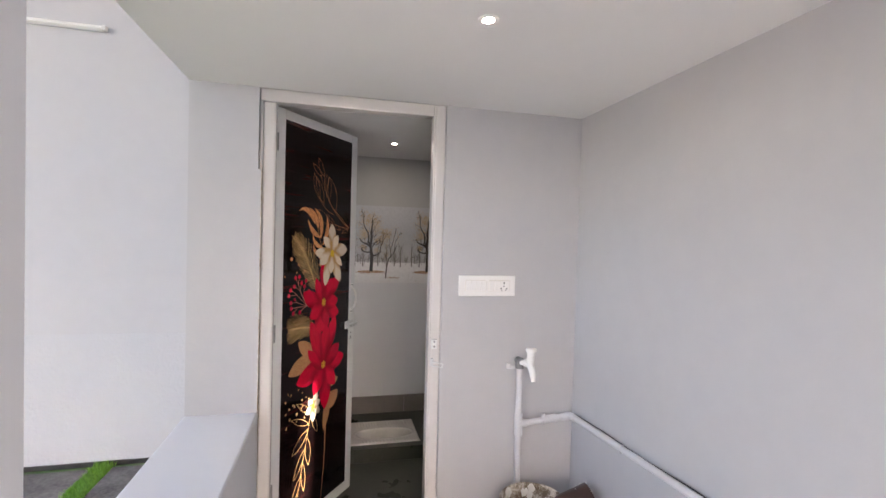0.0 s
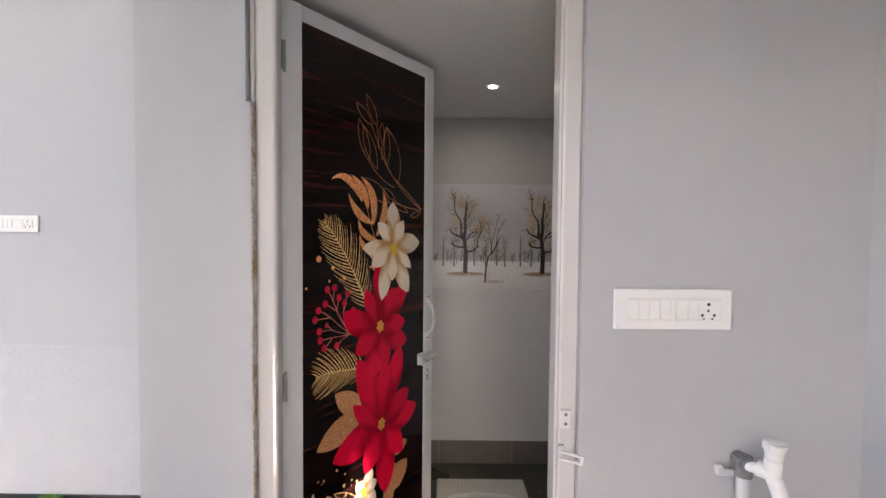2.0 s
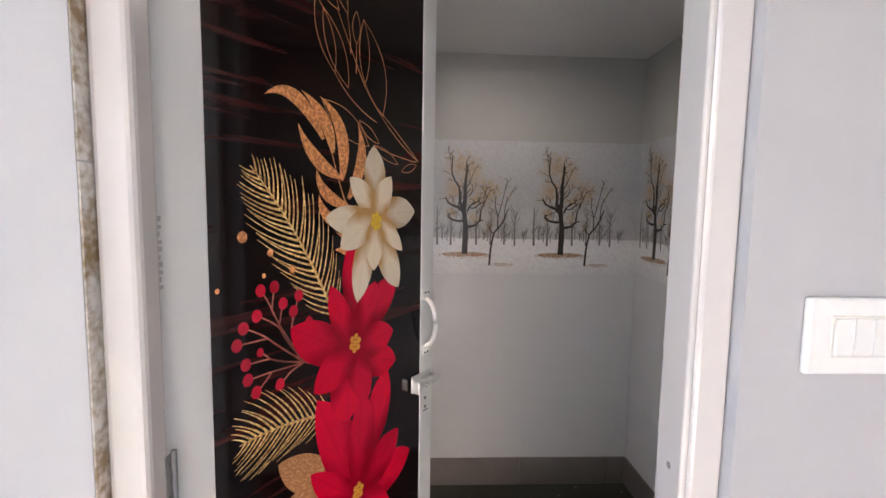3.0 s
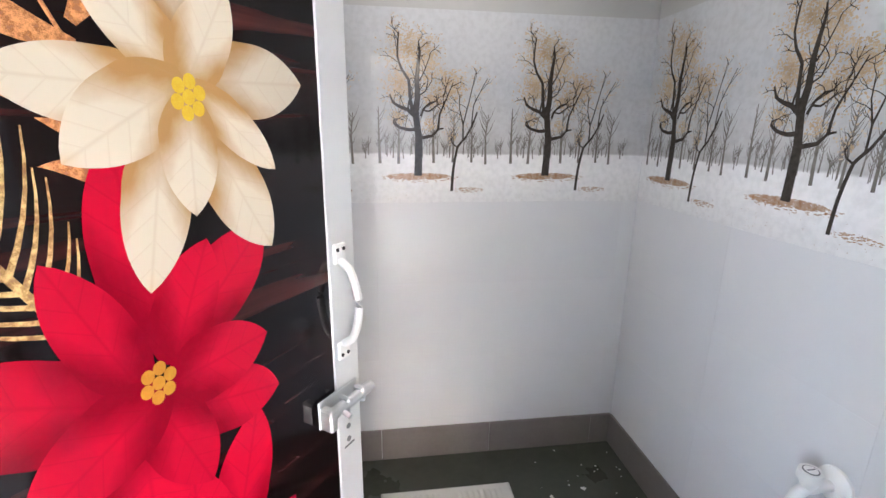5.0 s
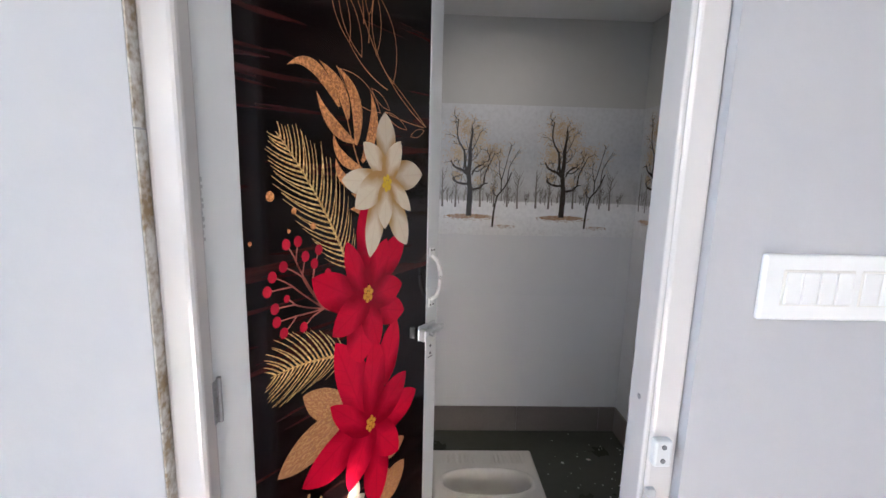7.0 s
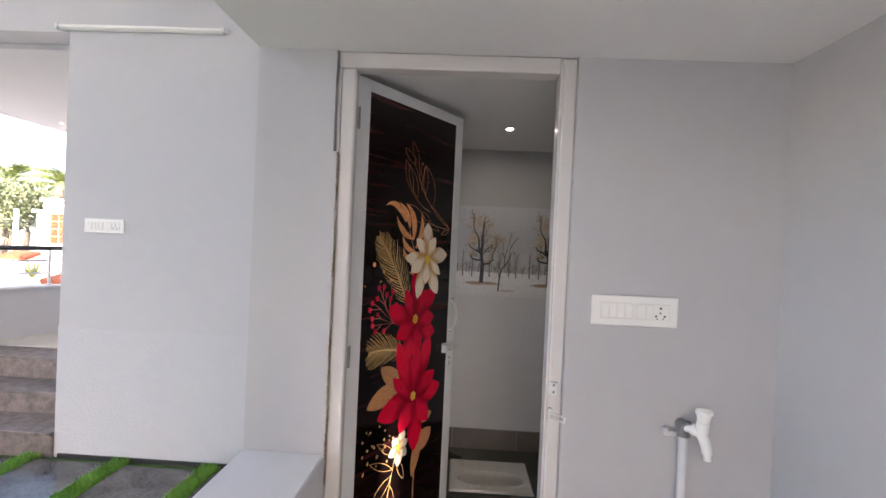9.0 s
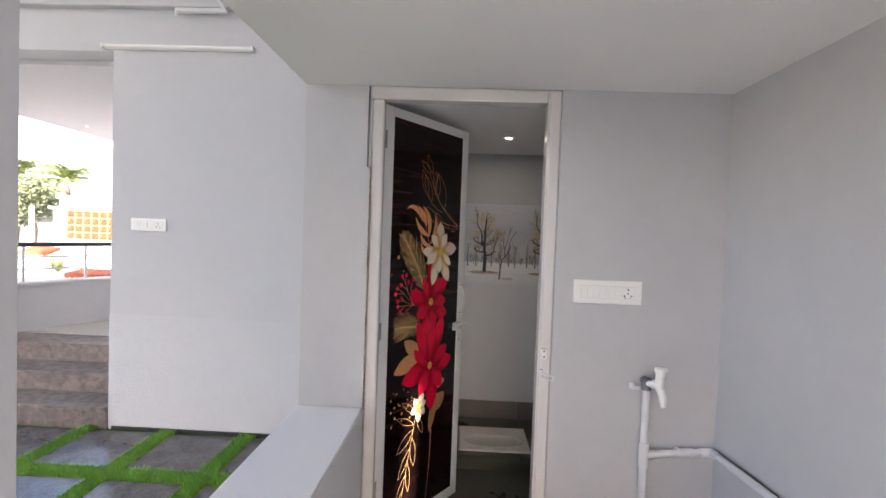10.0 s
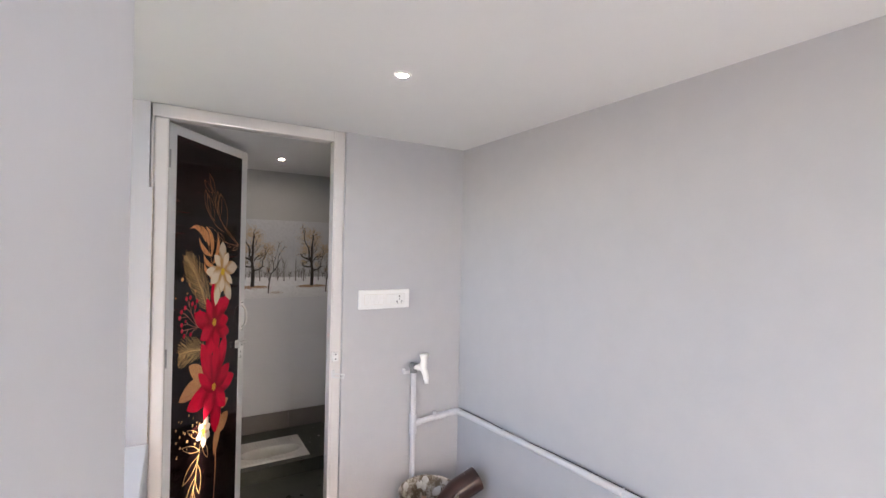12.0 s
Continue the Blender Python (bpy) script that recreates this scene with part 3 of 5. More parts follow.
# ---------------------------------------------------------------- switch plates
def switch_plate(m, label):
    e = empty("switch_plate", m, label, "switch plate", "switch plates")
    bm = bmesh.new()
    box_bm(bm, 0, 0.29, -0.011, 0, 0, 0.101, 0.004, seg=2)
    part("cover", bm, M_plastic, e)
    for x0, x1 in ((0.030, 0.139), (0.150, 0.261)):
        bm = bmesh.new()
        box_bm(bm, x0, x1, -0.0125, -0.010, 0.023, 0.078, 0.001)
        part("module_frame", bm, M_ivory, e)
    for k in range(4):
        x0 = 0.0325 + 0.026 * k
        bm = bmesh.new()
        vs = box_bm(bm, x0 + 0.0006, x0 + 0.0254, -0.0165, -0.012, 0.026, 0.075, 0.0015)
        for v in bm.verts:
            if v.co.y < -0.015 and v.co.z > 0.06:
                v.co.y += 0.003
        part("rocker", bm, M_plastic, e)
    bm = bmesh.new()
    box_bm(bm, 0.1525, 0.179, -0.0145, -0.012, 0.026, 0.075, 0.001)
    part("blank", bm, M_plastic, e)
    bm = bmesh.new()
    box_bm(bm, 0.180, 0.204, -0.0165, -0.012, 0.026, 0.075, 0.0015)
    part("rocker", bm, M_plastic, e)
    bm = bmesh.new()
    box_bm(bm, 0.205, 0.259, -0.0145, -0.012, 0.026, 0.075, 0.001)
    sock = part("socket", bm, M_plastic, e)
    for x, z, r in ((0.2295, 0.0645, 0.0040), (0.2290, 0.0485, 0.0030), (0.2145, 0.0375, 0.0036), (0.2435, 0.0375, 0.0036), (0.2185, 0.0285, 0.0024), (0.2390, 0.0285, 0.0024)):
        bm = bmesh.new()
        cyl_bm(bm, (x, -0.0152, z), (x, -0.0144, z), r, n=14)
        part("pin_hole", bm, M_black, sock)
    for z in (0.051, 0.0405, 0.0325):
        bm = bmesh.new()
        box_bm(bm, 0.190, 0.1955, -0.0170, -0.0164, z, z + 0.0012)
        part("mark", bm, M_stile, e)
    return e


plate = switch_plate(pose(0.911, 0.0, 1.367), "white switch plate with four rockers and a socket")
plate2 = copy_thing(plate, pose(-2.222, YB, 1.583))
tagged(plate2, "white switch and socket plate on the textured house wall")

# ---------------------------------------------------------------- outdoor tap and water pipes
M_pvc = material("painted_pvc_pipe", (0.66, 0.65, 0.66), 0.4, second=(0.60, 0.59, 0.60), scale=12, amount=0.6, bump=0.2, bump_scale=40)
M_fitting = material("grey_fitting", (0.13, 0.13, 0.135), 0.4, second=(0.2, 0.2, 0.2), scale=20, amount=0.7)
pipes = empty("water_pipe", pose(0, 0, 0), "white painted water pipes clipped along the porch walls", "pipe")
PY0 = -0.022
bm = bmesh.new()
cyl_bm(bm, (1.238, PY0, FLOOR), (1.232, PY0, 1.012), 0.0145, n=18)
part("riser_pipe", bm, M_pvc, pipes, smooth=True)
bm = bmesh.new()
cyl_bm(bm, (1.236, PY0, 0.675), (1.235, PY0, 0.782), 0.020, n=18)
cyl_bm(bm, (1.236, PY0, 0.731), (1.275, PY0, 0.733), 0.019, n=18)
part("tee", bm, M_pvc, pipes, smooth=True)
bm = bmesh.new()
cyl_bm(bm, (1.25, PY0, 0.731), (1.50, PY0, 0.752), 0.0145, n=18)
part("branch_pipe", bm, M_pvc, pipes, smooth=True)
bm = bmesh.new()
cyl_bm(bm, (1.365, PY0, 0.741), (1.44, PY0, 0.747), 0.019, n=18)
cyl_bm(bm, (1.378, PY0, 0.742), (1.368, PY0, 0.772), 0.012, 0.008, n=12)
part("coupling", bm, M_pvc, pipes, smooth=True)
bm = bmesh.new()
tube_bm(bm, [(1.47, PY0, 0.749), (1.500, PY0, 0.752), (1.514, PY0 - 0.006, 0.754), (1.519, PY0 - 0.02, 0.755), (1.519, PY0 - 0.06, 0.757)], 0.0185, 18)
part("elbow", bm, M_pvc, pipes, smooth=True)
bm = bmesh.new()
tube_bm(bm, [(1.519, -0.06, 0.757), (1.520, -0.7, 0.792), (1.521, -1.4, 0.826), (1.521, -3.4, 0.90)], 0.0145, 16)
part("wall_pipe", bm, M_pvc, pipes, smooth=True)
for y, z in ((-0.45, 0.7785), (-1.15, 0.8135), (-1.9, 0.845)):
    bm = bmesh.new()
    tube_bm(bm, [(1.521 + 0.0175 * math.cos(q), y, z + 0.0175 * math.sin(q)) for q in [radians(60 + 20 * k) for k in range(13)]], 0.003, 6)
    part("clip", bm, M_pvc, pipes)
# thin dark cable riding on the wall pipe
bm = bmesh.new()
tube_bm(bm, [(1.527, -0.05 - 0.25 * i, 0.7725 + 0.0131 * i + 0.004 * math.sin(i * 2.3)) for i in range(14)], 0.002, 6)
tagged(part("cable", bm, M_rail_dark, None, smooth=True), "thin dark cable lying along the wall pipe", "cable")

tap = empty("outdoor_tap", pose(1.232, PY0, 1.04), "white plastic tap on a grey elbow above the pipe", "tap")
bm = bmesh.new()
cyl_bm(bm, (0, 0.0, -0.030), (0, 0.0, 0.018), 0.021, n=20)
cyl_bm(bm, (0, 0.022, 0.004), (0, -0.020, 0.002), 0.019, n=20)
part("elbow", bm, M_fitting, tap, "grey threaded elbow", True)
bm = bmesh.new()
box_bm(bm, -0.058, -0.012, 0.002, 0.010, -0.034, -0.018, 0.002)
box_bm(bm, -0.066, -0.050, -0.006, 0.014, -0.030, -0.004, 0.003)
part("wall_clip", bm, M_pvc, tap)
bm = bmesh.new()
cyl_bm(bm, (0, -0.012, 0.002), (0.022, -0.040, 0.004), 0.0125, n=18)
tube_bm(bm, [(0.014, -0.032, 0.006), (0.028, -0.054, 0.004), (0.034, -0.064, -0.014), (0.039, -0.070, -0.036), (0.041, -0.073, -0.056)], 0.019, 16, taper=0.0155)
part("tap_body", bm, M_plastic, tap, smooth=True)
bm = bmesh.new()
cyl_bm(bm, (0.041, -0.073, -0.052), (0.042, -0.074, -0.076), 0.0115, n=16)
part("spout", bm, M_plastic, tap, smooth=True)
bm = bmesh.new()
cyl_bm(bm, (0.030, -0.056, -0.005), (0.032, -0.057, 0.040), 0.018, 0.019, n=18)
cyl_bm(bm, (0.032, -0.057, 0.036), (0.034, -0.057, 0.078), 0.016, 0.024, n=18)
box_bm(bm, 0.008, 0.060, -0.068, -0.046, 0.062, 0.082, 0.007, seg=3)
part("tap_handle", bm, M_plastic, tap, smooth=True)

# ---------------------------------------------------------------- paint bucket with a roll in it
M_bucket = material("splashed_plastic", (0.15, 0.105, 0.065), 0.6, second=(0.60, 0.55, 0.48), scale=17, amount=2.2, bump=0.4, bump_scale=50)
bucket = empty("paint_bucket", pose(1.238, -0.21, FLOOR), "old plastic paint bucket splashed with white paint", "bucket")
bm = bmesh.new()
BH = 0.336
lathe_bm(bm, [(0.0005, 0.0), (0.118, 0.0), (0.122, 0.01), (0.145, BH - 0.03), (0.155, BH - 0.028), (0.156, BH - 0.006), (0.150, BH), (0.143, BH - 0.004), (0.118, 0.014), (0.0005, 0.012)], 48)
part("shell", bm, M_bucket, bucket, smooth=True)
M_crust = material("dried_white_paint", (0.74, 0.73, 0.70), 0.7, second=(0.62, 0.60, 0.56), scale=20, amount=0.8, bump=0.5)
for i in range(34):
    a = rng.uniform(0, 2 * math.pi)
    zz = rng.uniform(0.20, 0.325)
    rr = 0.1185 + (0.143 - 0.118) * (zz - 0.014) / (BH - 0.018) - 0.0005
    bm = bmesh.new()
    bmesh.ops.create_icosphere(bm, subdivisions=2, radius=1)
    for v in bm.verts:
        v.co = Vector((v.co.x * 0.003, v.co.y * rng.uniform(0.010, 0.026), v.co.z * rng.uniform(0.014, 0.034)))
    bmesh.ops.transform(bm, matrix=Matrix.Rotation(a, 4, 'Z') @ Matrix.Translation((rr, 0, zz)), verts=bm.verts)
    part("paint_splash", bm, M_crust, bucket, smooth=True)
M_sheet = material("dark_brown_sheet", (0.030, 0.012, 0.010), 0.3, second=(0.055, 0.024, 0.018), scale=14, amount=0.7)
roll = empty("laminate_roll", pose(1.245, -0.21, FLOOR + 0.012), "dark brown rolled sheet leaning in the bucket", "roll")
bm = bmesh.new()
tube_bm(bm, [(-0.08, -0.03, 0.06), (0.02, -0.04, 0.19), (0.13, -0.05, 0.300), (0.25, -0.06, 0.345)], 0.062, 26)
part("outer_sheet", bm, M_sheet, roll, smooth=True)
bm = bmesh.new()
tube_bm(bm, [(0.248, -0.06, 0.344), (0.253, -0.061, 0.346)], 0.050, 20)
part("roll_end", bm, M_black, roll, smooth=True)
for k in range(14):
    bm = bmesh.new()
    t_, a_ = rng.uniform(0.3, 0.95), rng.uniform(0.6, 2.9)
    bmesh.ops.create_icosphere(bm, subdivisions=1, radius=rng.uniform(0.002, 0.006), matrix=Matrix.Translation((0.12 + 0.13 * t_, -0.05 - 0.0615 * math.cos(a_ - 0.4), 0.296 + 0.047 * t_ + 0.0615 * math.sin(a_ - 0.4))))
    part("paint_speck", bm, M_crust, roll)
stick = empty("wooden_stick", pose(1.238, -0.21, FLOOR + 0.02), "pale wooden stick standing in the paint bucket", "stick")
M_stick = material("pale_wood", (0.50, 0.33, 0.22), 0.6, second=(0.58, 0.42, 0.30), scale=20, amount=0.6)
bm = bmesh.new()
stick_dir = Vector((-0.135, -0.13, 0.36))
box_bm(bm, -0.012, 0.012, -0.004, 0.004, 0, 0.40, 0.002, mat=Matrix.Translation((0.045, 0.02, 0.0)) @ stick_dir.to_track_quat("Z", "Y").to_matrix().to_4x4())
part("blade", bm, M_stick, stick)

# ---------------------------------------------------------------- squat toilet
toilet = empty("squat_toilet", pose(0.70, 1.172, PLAT), "white ceramic squat toilet pan set in the dark platform", "toilet")
TX, TY = 0.243, 0.188


def pan_height(x, y):
    e = ((abs(x - 0.0) / 0.192) ** 2.4 + (abs(y + 0.045) / 0.083) ** 2.4)
    z = 0.010
    if e < 1.0:
        d = (1 - e)
        z = 0.006 - 0.115 * min(1.0, d * 1.35) ** 0.55
    elif e < 1.35:
        z = 0.010 + 0.004 * math.sin((e - 1) / 0.35 * math.pi)
    edge = min(TX - abs(x), TY - abs(y))
    if edge < 0.012:
        z = min(z, 0.010 - 0.010 * (1 - edge / 0.012) ** 2)
    if 0.085 < y < 0.155 and abs(x) < 0.20 and 0.03 < abs(x):
        z += 0.0022 * math.sin(x * 2 * math.pi / 0.021)
    if -0.175 < y < -0.145 and abs(x) < 0.17:
        z += 0.0015 * math.sin(x * 2 * math.pi / 0.024)
    return z


NX, NY = 120, 92
verts = [(-TX + 2 * TX * i / NX, -TY + 2 * TY * j / NY, pan_height(-TX + 2 * TX * i / NX, -TY + 2 * TY * j / NY)) for j in range(NY + 1) for i in range(NX + 1)]
faces = [(j * (NX + 1) + i, j * (NX + 1) + i + 1, (j + 1) * (NX + 1) + i + 1, (j + 1) * (NX + 1) + i) for j in range(NY) for i in range(NX)]
me = bpy.data.meshes.new("pan")
me.from_pydata(verts, [], faces)
me.materials.append(M_ceramic)
me.shade_smooth()
pan = new("pan", me)
pan.parent = toilet
pan.location = (0, 0, 0.002)
bm = bmesh.new()
lathe_bm(bm, [(0.0005, 0.0), (0.028, 0.0), (0.030, 0.002)], 20, (0.13, -0.045, -0.098))
part("drain_hole", bm, M_black, toilet)

# dried paint drops on the platform
drops = empty("paint_drops", pose(0, 0, PLAT), "dried white paint drops spotted over the dark platform", "paint drops")
spots = [(1.217, 1.30, 0.011), (1.299, 1.114, 0.012), (1.318, 1.021, 0.011), (1.083, 1.276, 0.009), (1.393, 1.23, 0.006)]
spots += [(rng.uniform(0.98, 1.42), rng.uniform(0.96, 1.52), rng.uniform(0.0015, 0.005)) for _ in range(46)]
for x, y, r in spots:
    bm = bmesh.new()
    nn = 11
    ring = [bm.verts.new((x + math.cos(2 * math.pi * q / nn) * r * rng.uniform(0.55, 1.2), y + math.sin(2 * math.pi * q / nn) * r * rng.uniform(0.55, 1.2), 0.0004)) for q in range(nn)]
    top = bm.verts.new((x, y, 0.0012))
    for q in range(nn):
        bm.faces.new((ring[q], ring[(q + 1) % nn], top))
    part("drop", bm, M_crust, drops)

# ---------------------------------------------------------------- bathroom tap
btap = empty("wall_tap", pose(XB - TT, 0.66, 0.79), "white plastic bib tap with a round wall flange", "tap")
bm = bmesh.new()
prof = [(0.0, 0.0005), (0.0, 0.040), (-0.006, 0.039), (-0.013, 0.030), (-0.016, 0.019), (-0.017, 0.0005)]
rings = []
for x, r in prof:
    rings.append([bm.verts.new((x, r * math.cos(2 * math.pi * q / 32), r * math.sin(2 * math.pi * q / 32))) for q in range(32)])
for a, b in zip(rings, rings[1:]):
    for q in range(32):
        bm.faces.new((a[q], a[(q + 1) % 32], b[(q + 1) % 32], b[q]))
part("flange", bm, M_plastic, btap, smooth=True)
bm = bmesh.new()
cyl_bm(bm, (-0.012, 0, 0), (-0.062, 0.0, 0.0), 0.0125, n=20)
tube_bm(bm, [(-0.050, 0.0, 0.0), (-0.075, 0.0, -0.001), (-0.092, 0.0, -0.012), (-0.102, 0.0, -0.032), (-0.104, 0.0, -0.045)], 0.0135, 16, taper=0.0115)
part("tap_body", bm, M_plastic, btap, smooth=True)
bm = bmesh.new()
cyl_bm(bm, (-0.068, 0, 0.004), (-0.070, 0, 0.026), 0.0145, 0.021, n=20)
cyl_bm(bm, (-0.070, 0, 0.026), (-0.071, 0, 0.044), 0.024, 0.022, n=20)
part("tap_handle", bm, M_plastic, btap, smooth=True)
bm = bmesh.new()
cyl_bm(bm, (-0.0711, 0, 0.0438), (-0.0711, 0, 0.0452), 0.0155, n=24)
part("cap_ring", bm, M_fitting, btap, smooth=True)
bm = bmesh.new()
cyl_bm(bm, (-0.0711, 0, 0.0446), (-0.0711, 0, 0.0460), 0.0130, n=24)
part("cap", bm, M_plastic, btap, smooth=True)
bm = bmesh.new()
box_bm(bm, -0.0805, -0.0620, -0.0015, 0.0015, 0.0458, 0.0464)
part("cap_mark", bm, M_fitting, btap)

# ---------------------------------------------------------------- door hardware
M_cast = material("silver_cast", (0.62, 0.63, 0.63), 0.35, 0.6, second=(0.55, 0.56, 0.56), scale=20, amount=0.5)
bm = bmesh.new()
HS, HZ0, HZ1 = 0.618, 1.207, 1.352
arc = [(HS, -0.004, HZ0 + 0.010)] + [(HS, -0.008 - 0.025 * math.sin(math.pi * q / 12) ** 0.6, HZ0 + 0.010 + (HZ1 - HZ0 - 0.020) * q / 12) for q in range(1, 12)] + [(HS, -0.004, HZ1 - 0.010)]
tube_bm(bm, arc, 0.0058, 12)
for zz in (HZ0, HZ1):
    box_bm(bm, HS - 0.012, HS + 0.012, -0.005, 0.0, zz - 0.014, zz + 0.014, 0.002)
handle = part("handle", bm, M_plastic, leaf, "white pull handle", True)
for zz in (HZ0 - 0.006, HZ1 + 0.006):
    for dx in (-0.006, 0.006):
        bm = bmesh.new()
        cyl_bm(bm, (HS + dx, -0.0062, zz), (HS + dx, -0.0048, zz), 0.0028, n=10)
        part("screw", bm, M_black, handle)
BZ = 1.128
bm = bmesh.new()
box_bm(bm, 0.560, 0.642, -0.004, 0.0, BZ - 0.022, BZ + 0.022, 0.002)
box_bm(bm, 0.560, 0.574, -0.026, -0.003, BZ - 0.020, BZ + 0.014, 0.003)
box_bm(bm, 0.600, 0.608, -0.022, -0.003, BZ - 0.013, BZ + 0.013, 0.003)
box_bm(bm, 0.632, 0.642, -0.022, -0.003, BZ - 0.013, BZ + 0.013, 0.003)
bolt = part("bolt_housing", bm, M_cast, leaf, "silver tower bolt")
bm = bmesh.new()
cyl_bm(bm, (0.562, -0.014, BZ), (0.662, -0.014, BZ), 0.0085, n=16)
cyl_bm(bm, (0.590, -0.014, BZ), (0.590, -0.034, BZ - 0.006), 0.004, n=10)
part("bolt_rod", bm, M_cast, bolt, smooth=True)
bm = bmesh.new()
for z in (1.052, 1.075):
    cyl_bm(bm, (0.622, -0.0012, z), (0.622, 0.0005, z), 0.0045, n=12)
box_bm(bm, 0.612, 0.634, -0.0008, 0.0004, 1.040, 1.043)
part("screw_marks", bm, M_fitting, leaf)
M_hinge = material("dull_hinge_steel", (0.34, 0.34, 0.345), 0.55, 0.5, second=(0.24, 0.24, 0.24), scale=30, amount=0.7)
for z in (0.45, 1.187, 2.058):
    bm = bmesh.new()
    box_bm(bm, 0.0665, 0.0685, 0.052, 0.066, z - 0.038, z + 0.038, 0.0006)
    cyl_bm(bm, (0.070, 0.070, z - 0.040), (0.070, 0.070, z + 0.040), 0.004, n=12)
    hinge = part("hinge", bm, M_hinge, door, "dull steel hinge", True)
    for dz in (-0.024, 0.024):
        bm = bmesh.new()
        cyl_bm(bm, (0.0683, 0.059, z + dz), (0.0694, 0.059, z + dz), 0.003, n=10)
        part("screw", bm, M_fitting, hinge)
# small unreadable maker's mark down the hinge stile
M_mark = material("faded_grey_ink", (0.40, 0.40, 0.39), 0.5, second=(0.48, 0.48, 0.47), scale=60, amount=0.8)
for k in range(10):
    bm = bmesh.new()
    zz = 1.455 + 0.0105 * k
    box_bm(bm, -0.0135, -0.0075 - 0.002 * (k % 3 == 1), -0.0005, 0.0004, zz, zz + 0.0055 + 0.002 * (k % 2))
    part("mark_bar", bm, M_mark, leaf)
# keeper and hasp on the closing jamb
bm = bmesh.new()
box_bm(bm, 0.786, 0.815, FRAME_Y - 0.018, FRAME_Y, 1.112, 1.158, 0.004, seg=2)
keeper = part("bolt_keeper", bm, M_stile, door, "pale grey bolt keeper")
for z in (1.124, 1.148):
    bm = bmesh.new()
    cyl_bm(bm, (0.800, FRAME_Y - 0.0192, z), (0.800, FRAME_Y - 0.0175, z), 0.0042, n=12)
    part("screw", bm, M_fitting, keeper)
bm = bmesh.new()
for dz in (-0.009, 0.009):
    box_bm(bm, 0.786, 0.845, FRAME_Y - 0.012, FRAME_Y - 0.008, 1.041 + dz - 0.0035, 1.041 + dz + 0.0035, 0.0015, mat=Matrix.Translation((0.786, 0, 1.041)) @ pose(0, 0, 0, 0, 9, -14) @ Matrix.Translation((-0.786, 0, -1.041)))
box_bm(bm, 0.838, 0.846, FRAME_Y - 0.012, FRAME_Y - 0.008, 1.029, 1.053, 0.0015, mat=Matrix.Translation((0.786, 0, 1.041)) @ pose(0, 0, 0, 0, 9, -14) @ Matrix.Translation((-0.786, 0, -1.041)))
box_bm(bm, 0.784, 0.800, FRAME_Y - 0.012, FRAME_Y, 1.028, 1.066, 0.002)
part("hasp", bm, M_cast, door, "silver swing hasp")
for yy, z in ((0.05, 1.21), (0.05, 0.62)):
    bm = bmesh.new()
    cyl_bm(bm, (0.7765, yy, z), (0.7753, yy, z), 0.005, n=14)
    part("screw_cap", bm, M_hinge, door)
# marble offcuts filling the gap beside the hinge jamb
M_offcut = material("veined_marble_offcut", (0.74, 0.72, 0.68), 0.35, second=(0.30, 0.21, 0.11), scale=11, amount=1.7, bump=0.6, bump_scale=50)
z = 0.2
offcuts = new("gap_offcuts")
offcuts.parent = door
while z < 1.90:
    h = min(random.uniform(0.16, 0.5), 1.918 - z)
    box("offcut", 0.0108, 0.0132, 0.0015, FRAME_Y + 0.012, z, z + h - 0.003, M_offcut, offcuts, 0.0004)
    z += h
